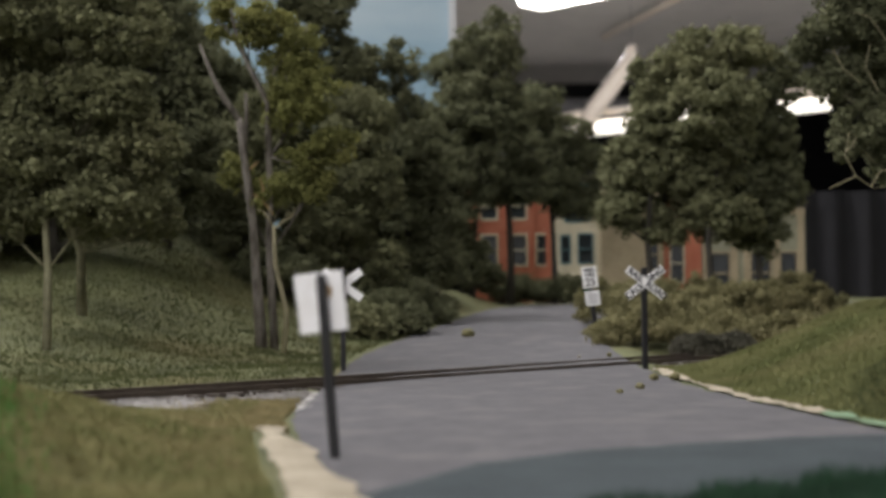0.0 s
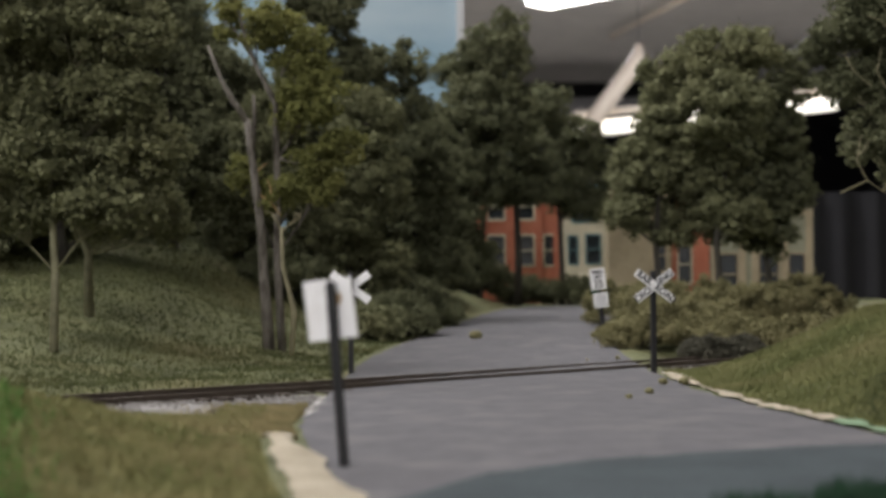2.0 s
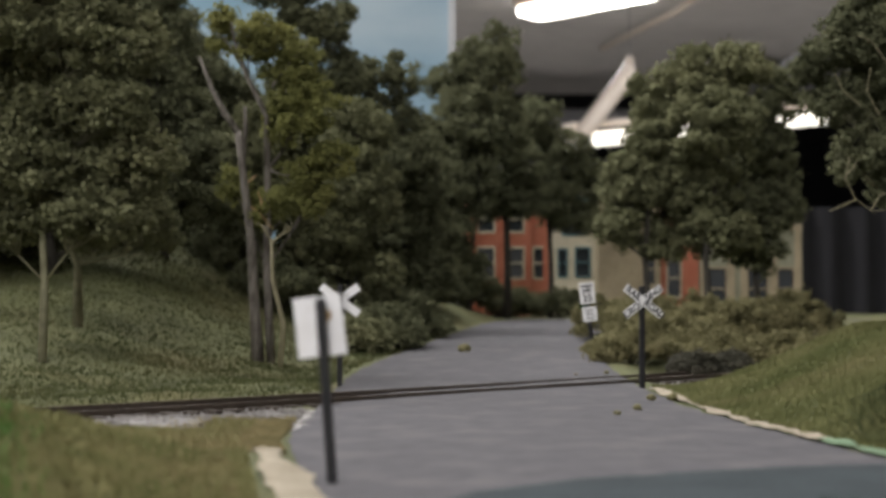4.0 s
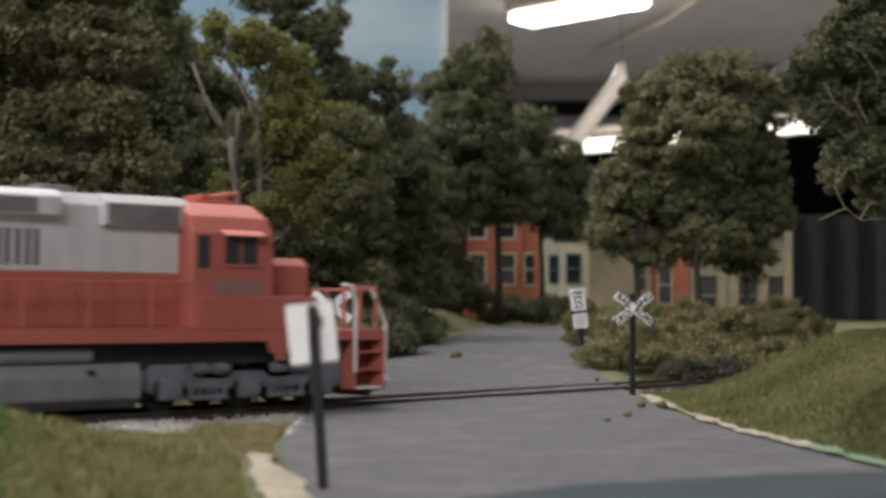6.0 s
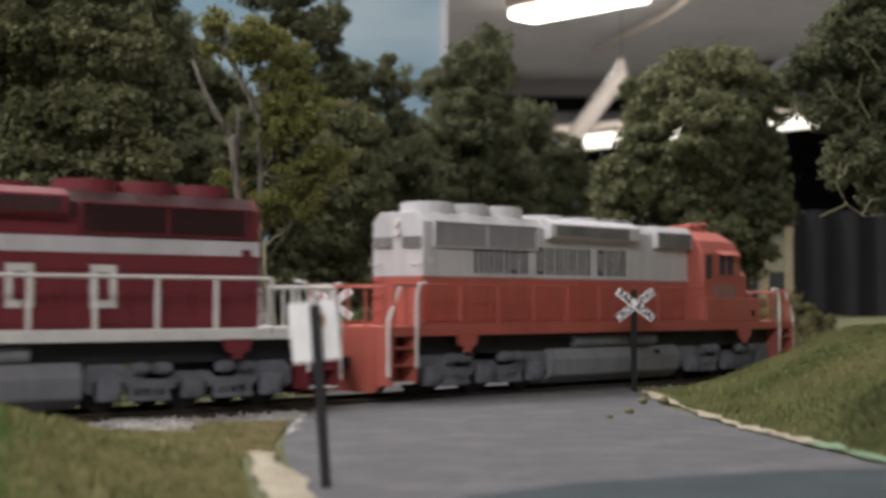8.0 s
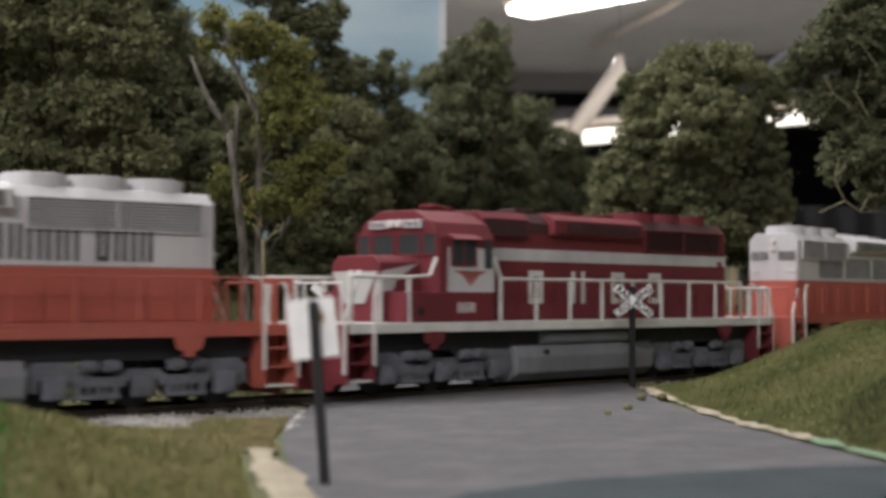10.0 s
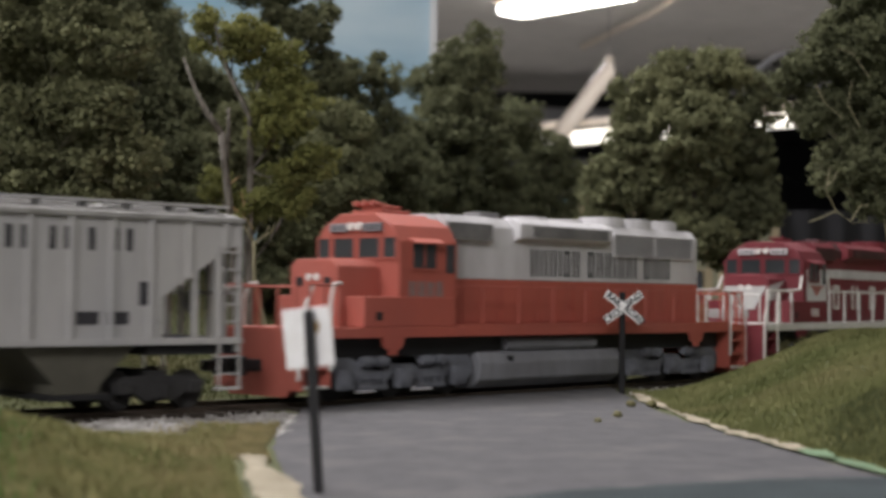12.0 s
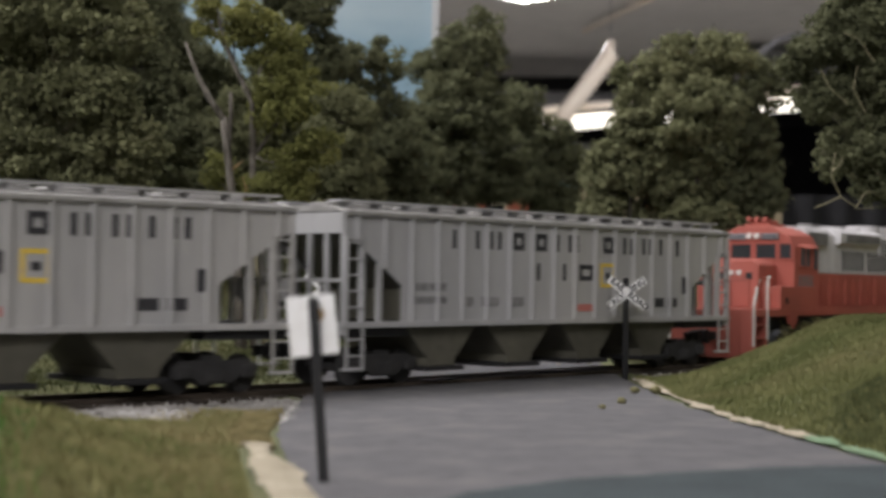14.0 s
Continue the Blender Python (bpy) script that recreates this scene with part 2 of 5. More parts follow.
def tube(bm, pts, radii, n=7):
    """A round bar through pts; radii: one or one a point."""
    pts = [Vector(p) for p in pts]
    if not isinstance(radii, (list, tuple)):
        radii = [radii] * len(pts)
    rings = []
    up = Vector((0.13, 0.21, 0.97))
    for i, p in enumerate(pts):
        d = (pts[min(i + 1, len(pts) - 1)] - pts[max(i - 1, 0)]).normalized()
        a = d.cross(up)
        if a.length < 0.05:
            a = d.cross(Vector((1, 0, 0)))
        a.normalize()
        b = d.cross(a)
        rings.append([bm.verts.new(p + (a * math.cos(k * math.tau / n) + b * math.sin(k * math.tau / n)) * radii[i]) for k in range(n)])
    for r0, r1 in zip(rings, rings[1:]):
        for k in range(n):
            bm.faces.new((r0[k], r0[(k + 1) % n], r1[(k + 1) % n], r1[k]))
    bm.faces.new(rings[0][::-1])
    bm.faces.new(rings[-1])
    return bm


def disc(bm, x, y, z, r, h, axis="y", n=20):
    a = {"y": Matrix.Rotation(radians(90), 4, "X"), "z": Matrix(), "x": Matrix.Rotation(radians(90), 4, "Y")}[axis]
    a = a.to_4x4()
    bmesh.ops.create_cone(bm, cap_ends=True, segments=n, radius1=r, radius2=r, depth=h, matrix=Matrix.Translation((x, y, z)) @ a)
    return bm


B = bmesh.new


def smooth01(a):
    a = min(1.0, max(0.0, a))
    return a * a * (3 - 2 * a)


# ---------------------------------------------------------------- the track's line
TH0, OFF, KAPPA, S1 = radians(40.48), 28.94, 0.00566, 12.0
DX, DY = math.cos(TH0), math.sin(TH0)


def rail_point(s):
    """Centre of the track and its heading at s metres along it."""
    x, y, h = DX * min(s, S1) - DY * OFF, DY * min(s, S1) + DX * OFF, TH0
    if s > S1:
        a = KAPPA * (s - S1)
        f, g = math.sin(a) / KAPPA, (1 - math.cos(a)) / KAPPA
        x, y, h = x + DX * f - DY * g, y + DY * f + DX * g, TH0 + a
    return x, y, h


def side_of_track(x, y):
    """Signed distance from the track's centre: minus on the camera's side."""
    s = DX * x + DY * y
    o = OFF + (KAPPA / 2 * (s - S1) ** 2 if s > S1 else 0)
    return (-DY * x + DX * y - o) * (1 - min(0.3, max(0, KAPPA * (s - S1)) ** 2 / 2)), s


# ---------------------------------------------------------------- ground
ROAD = [  # y, left edge, right edge, height
    (2, 0.6, 9.0, 0.0), (12, -0.4, 7.6, 0.0), (16, -1.15, 7.2, 0.0), (20.5, -1.9, 6.9, 0.0), (25, -2.6, 6.3, 0.0), (31.6, -2.75, 5.7, -0.03), (35, -2.8, 5.6, -0.06),
    (41, -2.85, 5.6, -0.06), (46, -2.8, 5.6, 0.03), (50, -2.3, 5.6, 0.22), (58, -0.9, 5.7, 0.55), (65, 0.4, 6.6, 0.85), (71, 1.6, 9.0, 1.1), (76, 2.8, 14.0, 1.3), (80, 4.6, 24.0, 1.35),
]


def road_at(y):
    for a, b in zip(ROAD, ROAD[1:]):
        if y <= b[0]:
            k = max(0.0, (y - a[0]) / (b[0] - a[0]))
            return [p + (q - p) * k for p, q in zip(a[1:], b[1:])]
    return list(ROAD[-1][1:])


def ground_z(x, y):
    v, s = side_of_track(x, y)
    z = 1.3 * smooth01((y - 46) / 30)
    if v > 0:
        z += 4.4 * smooth01((v - 4) / 23) * smooth01((-x - 1) / 10)
        z += 1.4 * smooth01((y - 62) / 12) * smooth01((4 - x) / 6) * smooth01((x + 4) / 5)
    else:
        z += 1.15 * smooth01((-v - 6.0) / 3.2) * smooth01((-x - 3.3) / 4.4)
        z += 2.22 * smooth01((x - 5.7) / 7.0) * smooth01((-v - 1.52) / 4.66) * smooth01((y - 12) / 12) * (1 - 0.27 * smooth01((y - 23.9) / 13.4))
    z += 0.12 * (noise.noise(Vector((x * 0.45, y * 0.45, 0))) + 0.5 * noise.noise(Vector((x * 1.3, y * 1.3, 4))))
    bed = smooth01((abs(v) - 1.9) / 1.8)
    z = z * bed - 0.22 * (1 - bed)
    if y < 82:
        l, r, h = road_at(y)
        out = max(l - x, x - r, 0)
        k = smooth01(out / 1.6) if y < 64 else smooth01(out / 2.5)
        if out <= 0:
            return h - 0.09
        z = (h - 0.02) * (1 - k) + z * k if out > 0.15 else h - 0.1
    return z


def build_ground():
    xs = list(np.concatenate([np.arange(-135, -24, 2.5), np.arange(-24, 24, 0.4), np.arange(24, 96, 2.5)]))
    ys = list(np.concatenate([np.arange(-84, 0, 3.0), np.arange(0, 9, 1.0), np.arange(9, 70, 0.4), np.arange(70, 121, 1.6)]))
    verts = [(x, y, ground_z(x, y)) for y in ys for x in xs]
    n = len(xs)
    faces = [(j * n + i, j * n + i + 1, (j + 1) * n + i + 1, (j + 1) * n + i) for j in range(len(ys) - 1) for i in range(n - 1)]
    ob = raw("ground", verts, faces, GRASS, smooth=True)
    tagged(ob, "green and straw-coloured scenic turf over a modelled hillside", "ground", kind="structure")


def build_road():
    ys = np.concatenate([np.arange(-84, 2, 2.0), np.arange(2, 80.01, 0.5)])
    verts, faces, n = [], [], 24
    for y in ys:
        l, r, h = road_at(y)
        l += 0.12 * noise.noise(Vector((1, y * 0.8, 0)))
        r += 0.12 * noise.noise(Vector((7, y * 0.8, 0)))
        for i in range(n + 1):
            k = i / n
            x = l + (r - l) * k
            verts.append((x, y, h + 0.05 * (1 - (2 * k - 1) ** 2) - 0.03 + 0.006 * noise.noise(Vector((x, y, 2)))))
    m = n + 1
    faces = [(j * m + i, j * m + i + 1, (j + 1) * m + i + 1, (j + 1) * m + i) for j in range(len(ys) - 1) for i in range(n)]
    ob = raw("road", verts, faces, ASPHALT, smooth=True)
    tagged(ob, "worn grey asphalt country road crossing the track", "road", kind="structure")
    # darker sheet laid over the near part of the road
    top = [(-0.9, 15.4), (0.4, 18.0), (1.8, 19.2), (3.4, 20.0), (5.2, 20.9), (7.4, 21.6)]
    verts, faces = [], []
    for i in range(41):
        f = i / 40 * (len(top) - 1)
        a = min(int(f), len(top) - 2)
        x = top[a][0] + (top[a + 1][0] - top[a][0]) * (f - a)
        y1 = top[a][1] + (top[a + 1][1] - top[a][1]) * (f - a) + 0.1 * noise.noise(Vector((x * 2, 3, 0)))
        for k in range(9):
            y = 6 + (y1 - 6) * k / 8
            l, r, h = road_at(y)
            q = (x - l) / (r - l)
            verts.append((x, y, h + 0.05 * (1 - (2 * q - 1) ** 2) - 0.03 + 0.03))
    faces = [(i * 9 + k, (i + 1) * 9 + k, (i + 1) * 9 + k + 1, i * 9 + k + 1) for i in range(40) for k in range(8)]
    ob = raw("road_side_lane", verts, faces, ASPHALT_DARK, smooth=True)
    tagged(ob, "darker asphalt-coloured sheet over the near part of the road", "road", kind="structure")


def verge(name, label, line, widths, mat):
    """A ragged low strip of sand beside the road."""
    bm = B()
    rows = []
    for i, ((x, y), w) in enumerate(zip(line, widths)):
        row = []
        for k in range(6):
            q = k / 5 - 0.5
            px_, py_ = x + q * w + 0.16 * w ** 0.5 * noise.noise(Vector((i * 0.33, (k > 2) * 5.0, y))) + 0.05 * noise.noise(Vector((i * 0.9, k * 0.5, 1))), y
            row.append(bm.verts.new((px_, py_, max(ground_z(px_, py_), road_at(py_)[2] - 0.03) + 0.02 * (1 - 4 * q * q) + 0.03 * noise.noise(Vector((px_ * 2, py_ * 2, 5))) + 0.05)))
        rows.append(row)
    for a, b in zip(rows, rows[1:]):
        for k in range(5):
            bm.faces.new((a[k], a[k + 1], b[k + 1], b[k]))
    tagged(finish(name, bm, mat, smooth=True), label, "verge", kind="structure")


def line_points(pts, n):
    out = []
    for i in range(n):
        f = i / (n - 1) * (len(pts) - 1)
        a = min(int(f), len(pts) - 2)
        out.append(tuple(p + (q - p) * (f - a) for p, q in zip(pts[a], pts[a + 1])))
    return out


def build_track():
    track = thing("railway_track", "rusty model rails on dark sleepers in grey ballast", "track", kind="structure")
    for v in (-0.76, 0.76):
        bm = B()
        prof = [(-0.07, -0.16), (0.07, -0.16), (0.03, -0.1), (0.03, -0.04), (0.045, -0.03), (0.045, 0.04), (-0.045, 0.04), (-0.045, -0.03), (-0.03, -0.04), (-0.03, -0.1)]
        rings = []
        for k in range(-140, 110):
            x, y, h = rail_point(float(k))
            rings.append([bm.verts.new((x - math.sin(h) * (v + p), y + math.cos(h) * (v + p), z)) for p, z in prof])
        for a, b in zip(rings, rings[1:]):
            for k in range(len(prof)):
                bm.faces.new((a[k], a[(k + 1) % len(prof)], b[(k + 1) % len(prof)], b[k]))
        part("rail", bm, RAIL, track)
    # ballast bed
    bm = B()
    rows = []
    for k in range(-140, 110):
        x, y, h = rail_point(float(k))
        rows.append([])
        for v, z in ((-2.5, -0.33), (-1.7, -0.17), (-0.8, -0.15), (0.8, -0.15), (1.7, -0.17), (2.5, -0.33)):
            w = v + 0.2 * noise.noise(Vector((k * 0.6, v, 0)))
            rows[-1].append(bm.verts.new((x - math.sin(h) * w, y + math.cos(h) * w, z)))
    for a, b in zip(rows, rows[1:]):
        for k in range(5):
            bm.faces.new((a[k], a[k + 1], b[k + 1], b[k]))
    part("ballast_bed", bm, BALLAST, track, "grey stone ballast", smooth=True)
    # gravel apron on the camera's side, beside the road
    bm = B()
    rows = []
    for k in range(34):
        x, y, h = rail_point(7.0 + k * 0.45)
        rows.append([])
        for q in range(9):
            w = -2.2 - q * (0.54 + 0.06 * noise.noise(Vector((k * 0.3, 2, 0))))
            px_, py_ = x - math.sin(h) * w, y + math.cos(h) * w
            rows[-1].append(bm.verts.new((px_, py_, max(ground_z(px_, py_), -0.3) + (0.035 if q < 8 else -0.06) + 0.03 * noise.noise(Vector((px_ * 2, py_ * 2, 7))))))
    for a, b in zip(rows, rows[1:]):
        for k in range(8):
            if a[k].co.x < road_at(a[k].co.y)[0] - 0.1:
                bm.faces.new((a[k], a[k + 1], b[k + 1], b[k]))
    part("gravel_apron", bm, BALLAST, track, "pale grey gravel apron", smooth=True)
    # loose stones
    rnd = random.Random(5)
    verts, faces = [], []
    for k in range(17000):
        s, v = (rnd.uniform(0, 60), rnd.uniform(-2.9, 2.6)) if k < 8000 else (rnd.uniform(8, 22), -2.3 - 5.0 * rnd.random())
        x, y, h = rail_point(s)
        x, y = x - math.sin(h) * v, y + math.cos(h) * v
        l, r, hh = road_at(y)
        if l - 0.1 < x < r + 0.1:
            continue
        z = -0.16 if abs(v) < 1.7 else -0.16 - 0.16 * (abs(v) - 1.7) / 0.8
        if v < -2.4:
            z = ground_z(x, y) - 0.01
            if v < -6.2 - 1.3 * noise.noise(Vector((x * 0.8, y * 0.8, 3))):
                continue
        q = rnd.uniform(0.035, 0.09)
        b0 = len(verts)
        for dx, dy, dz in ((1, 0, 0), (-0.5, 0.8, 0), (-0.5, -0.8, 0), (0.1, 0.1, 1)):
            verts.append((x + dx * q * rnd.uniform(0.6, 1.2), y + dy * q * rnd.uniform(0.6, 1.2), z + dz * q * 1.2))
        faces += [(b0, b0 + 1, b0 + 3), (b0 + 1, b0 + 2, b0 + 3), (b0 + 2, b0, b0 + 3)]
    ob = raw("ballast_stones", verts, faces, BALLAST, track)
    tagged(ob, kind="stuff")
    # sleepers
    bm = B()
    box(bm, -0.11, 0.11, -1.3, 1.3, -0.16, 0.0, 0.012)
    first = None
    for k in range(130):
        s = -8 + k * 0.55
        x, y, h = rail_point(s)
        l, r, hh = road_at(y)
        if l - 0.3 < x < r + 0.3:
            continue
        if first is None:
            first = part("sleeper", bm, SLEEPER, track)
            ob = first
        else:
            ob = new("sleeper", first.data)
            ob.parent = track
        ob.matrix_basis = P(x, y, -0.07, 0, 0, math.degrees(h))


# ---------------------------------------------------------------- vegetation
def leaf_cloud(rnd, clumps, per, leaf, squash=0.8):
    """Foam-like tufts: small leaves that face outwards in the upper shell of every tuft. clumps: (x, y, z, radius)."""
    c = np.array(clumps)
    g = np.random.default_rng(rnd.randrange(1 << 30))
    count = np.maximum(10, (per * (c[:, 3] / c[:, 3].mean()) ** 2).astype(int))
    idx = np.repeat(np.arange(len(c)), count)
    n = len(idx)
    d = g.normal(size=(n, 3))
    d[:, 2] += 0.35
    d /= np.linalg.norm(d, axis=1)[:, None]
    reach = 0.5 + 0.55 * g.random(n) ** 0.6
    stray = g.random(n) < 0.07
    reach[stray] *= 1.4
    r = c[idx, 3] * reach * (1 + 0.3 * np.sin(d[:, 0] * 5 + idx) * np.cos(d[:, 1] * 4 + idx * 2))
    stretch = 0.7 + 0.7 * g.random((len(c), 3))
    p = c[idx, :3] + d * r[:, None] * np.array([1, 1, squash]) * stretch[idx]
    nn = d + 0.75 * g.normal(size=(n, 3))
    nn /= np.linalg.norm(nn, axis=1)[:, None]
    a = np.cross(nn, g.normal(size=(n, 3)))
    a /= np.linalg.norm(a, axis=1)[:, None]
    b = np.cross(nn, a)
    k = (leaf * (0.5 + g.random(n)))[:, None]
    f = nn * k * 0.3
    v = np.stack([p - a * k, p + b * k * 0.7 + f, p + a * k, p - b * k * 0.7 + f], 1).reshape(-1, 3)
    i = np.arange(n) * 4
    return v, np.stack([i, i + 1, i + 2, i + 3], 1)


def leaf_mesh(name, v, f, mat, parent):
    me = bpy.data.meshes.new(name)
    me.vertices.add(len(v))
    me.vertices.foreach_set("co", (v * U).ravel())
    me.loops.add(f.size)
    me.loops.foreach_set("vertex_index", f.ravel())
    me.polygons.add(len(f))
    me.polygons.foreach_set("loop_start", np.arange(len(f)) * 4)
    me.update(calc_edges=True)
    me.materials.append(mat)
    ob = new(name, me)
    ob.parent = parent
    return ob


def fill_lobe(rnd, cx, cy, cz, a, c, r):
    """Tufts over the shell of one bough of a crown, some inside it; a and c are its half width and half height."""
    out = []
    n = max(9, int(4.4 * a * (a + c) / 2 / (r * r)))
    for i in range(n):
        d = Vector((rnd.gauss(0, 1), rnd.gauss(0, 1), rnd.gauss(0, 1) + 0.15)).normalized()
        k = rnd.uniform(0.72, 1.08) if i % 5 else rnd.uniform(0.2, 0.6)
        out.append((cx + d.x * a * k, cy + d.y * a * k, cz + d.z * c * k - 0.12 * c * (d.x ** 2 + d.y ** 2), r * rnd.uniform(0.6, 1.35)))
    return out


def lobed_tree(x, y, zf, lobes, leaf_mat, bark, label, seed, tuft=0.34, per=54, leaf=0.105, trunk_r=0.16, stems=None, twigs=2):
    """A tree whose crown is a set of boughs (dx, dz, half width, half height) over a foot at height zf."""
    rnd = random.Random(seed)
    base = min(zf, ground_z(x, y)) - 0.1
    t = thing("tree", label, "tree", P(x, y, base), "trees of the wood")
    up = zf - base
    boughs = [(dx, rnd.uniform(-0.6, 0.6) * a, dz + up, a, c) for dx, dz, a, c in lobes]
    top = max(boughs, key=lambda q: q[2])
    low = min(q[2] - q[4] for q in boughs)
    bm = B()
    if stems is None:
        k1 = max(low, 0.8)
        spine = [Vector((0, 0, 0)), Vector((0.05, 0, k1 * 0.5)), Vector((-0.05, 0, k1)), Vector((top[0] * 0.4, 0, (k1 + top[2]) / 2)), Vector((top[0], top[1], top[2]))]
        tube(bm, spine, [trunk_r * q for q in (1.35, 1.0, 0.85, 0.55, 0.15)], 8)
    else:
        spine = [Vector((q[0], q[1], q[2] + (up if i else 0))) for i, q in enumerate(stems)]
        tube(bm, spine, [trunk_r * (1.3 - 1.1 * i / (len(spine) - 1)) for i in range(len(spine))], 8)
    cl = []
    for dx, dy, dz, a, c in boughs:
        foot = min(spine, key=lambda q: (q - Vector((dx, dy, dz - 1.4))).length)
        e = Vector((dx, dy, dz))
        mid = (foot + e) / 2 + Vector((rnd.uniform(-0.2, 0.2), rnd.uniform(-0.2, 0.2), -0.15))
        tube(bm, [foot, mid, e], [trunk_r * 0.42, trunk_r * 0.28, trunk_r * 0.12], 5)
        for _ in range(twigs):
            q = e + Vector((rnd.uniform(-1, 1) * a, -0.8 * a * rnd.random(), rnd.uniform(-0.8, 0.8) * c))
            tube(bm, [mid, (mid + q) / 2 + Vector((0, 0, 0.1)), q], [trunk_r * 0.22, trunk_r * 0.15, trunk_r * 0.06], 5)
        cl += fill_lobe(rnd, dx, dy, dz, a, c, tuft)
    part("trunk", bm, bark, t, smooth=True)
    v, f = leaf_cloud(rnd, cl, int(per * 1.4), leaf * 0.84)
    leaf_mesh("crown", v, f, leaf_mat, t)
    return t


def tree(x, y, height, crown_r, crown_low, leaf_mat, bark, label, seed, boughs=13, tuft=0.42, per=42, leaf=0.13):
    """A tree of the dense wood: boughs at random round a tapering crown."""
    rnd = random.Random(seed * 7 + 1)
    lobes = []
    for i in range(boughs):
        u = (i + rnd.random()) / boughs
        r = crown_r * (1 - 0.55 * u) * rnd.uniform(0.5, 0.85)
        a = crown_r * rnd.uniform(0.36, 0.52) * (1 - 0.3 * u)
        lobes.append((r * math.cos(i * 2.4 + rnd.random()), crown_low + (height - crown_low) * u, a, a * rnd.uniform(0.7, 0.9)))
    return lobed_tree(x, y, ground_z(x, y), lobes, leaf_mat, bark, label, seed, tuft, per, leaf, 0.2, twigs=1)


def bush(x, y, rx, ry, h, leaf_mat, label, seed, per=200, leaf=0.12, clumps=14, clump_r=0.5, z0=None):
    rnd = random.Random(seed)
    clumps, clump_r, per, leaf = int(clumps * 2.6), clump_r * 0.62, int(per * 1.0), leaf * 0.55
    t = thing("bush", label, "bush", P(x, y, ground_z(x, y) if z0 is None else z0), "bushes")
    cl = []
    for _ in range(clumps):
        a, r = rnd.uniform(0, math.tau), math.sqrt(rnd.random())
        cl.append((rx * r * math.cos(a), ry * r * math.sin(a), h * (1 - 0.6 * r * r) * rnd.uniform(0.3, 0.9), clump_r * rnd.uniform(0.6, 1.2)))
    bm = B()
    for c in cl[:6]:
        tube(bm, [(c[0] * 0.2, c[1] * 0.2, -0.1), (c[0] * 0.7, c[1] * 0.7, c[2] * 0.6), c[:3]], [0.05, 0.035, 0.015], 5)
    part("woody_stem", bm, BARK_DARK, t)
    v, f = leaf_cloud(rnd, cl, per, leaf)
    leaf_mesh("foliage", v, f, leaf_mat, t)
    return t


def grass(name, label, count, where, mat, tall, seed):
    """Upright static-grass blades. where(rnd) gives x, y or None."""
    rnd = random.Random(seed)
    verts, faces = [], []
    while len(faces) < count:
        q = where(rnd)
        if q is None:
            continue
        x, y = q
        z = ground_z(x, y)
        a, h = rnd.uniform(0, math.tau), tall * rnd.uniform(0.5, 1.3)
        w = 0.02 + 0.02 * rnd.random()
        b0 = len(verts)
        dx, dy = math.cos(a) * w, math.sin(a) * w
        lx, ly = rnd.uniform(-0.5, 0.5) * h, rnd.uniform(-0.5, 0.5) * h
        verts += [(x - dx, y - dy, z - 0.02), (x + dx, y + dy, z - 0.02), (x + lx, y + ly, z + h)]
        faces.append((b0, b0 + 1, b0 + 2))
    ob = raw(name, verts, faces, mat)
    tagged(ob, label, "grass", kind="stuff")


# ---------------------------------------------------------------- lettering shapes
def letter_bars(name, words, x0, x1, z0, z1, y, out, mat, parent, wide=0.62, stroke=0.3, flip=1):
    """Writing that stays plain shapes, one a letter: "i" one upright bar, "b" two bars, "o" a closed ring. Counts give rows of bars."""
    words = [("b" * w if isinstance(w, int) else w) for w in words]
    if flip < 0:
        words = [w[::-1] for w in words[::-1]]
    size = {"i": 0.5, "b": 1.0, "o": 1.0}
    cells = sum(size[c] for w in words for c in w) + (len(words) - 1) * 0.7
    step = (x1 - x0) / cells
    pos = x0
    h = z1 - z0
    t = min(step * wide * stroke, h * 0.3)
    for w in words:
        for c in w:
            mid = pos + step * size[c] / 2
            a, b = mid - step * wide / 2, mid + step * wide / 2
            spans = [(mid - t / 2, mid + t / 2, z0, z1)] if c == "i" else [(a, a + t, z0, z1), (b - t, b, z0, z1)]
            if c == "o":
                spans += [(a + t, b - t, z0, z0 + t), (a + t, b - t, z1 - t, z1)]
            bm = B()
            for l, r, lo, hi in spans:
                box(bm, l, r, min(y, y + out), max(y, y + out), lo, hi)
            part("letter_bar", bm, mat, parent)
            pos += step * size[c]
        pos += step * 0.7


def words(name, text, size, m, mat, parent, label=""):
    """Readable writing from the built-in font, as a thin mesh."""
    cu = bpy.data.curves.new(name, "FONT")
    cu.body, cu.size, cu.align_x, cu.align_y, cu.extrude = text, size * U, "CENTER", "CENTER", 0.004 * U
    cu.offset = 0.008 * U
    tmp = new(name, cu)
    me = bpy.data.meshes.new_from_object(tmp.evaluated_get(bpy.context.evaluated_depsgraph_get()))
    bpy.data.objects.remove(tmp)
    me.materials.clear()
    me.materials.append(mat)
    ob = new(name, me)
    ob.parent = parent
    ob.matrix_basis = m
    if label:
        tagged(ob, label)
    return ob


# ---------------------------------------------------------------- rolling stock
def wheelset(parent, x, r, mat=UNDER):
    bm = B()
    for y in (-0.75, 0.75):
        disc(bm, x, y, r, r, 0.13, "y", 22)
        disc(bm, x, y * 0.95, r, r * 1.06, 0.03, "y", 22)
    disc(bm, x, 0, r, 0.09, 1.5, "y", 10)
    return part("wheelset", bm, mat, parent)


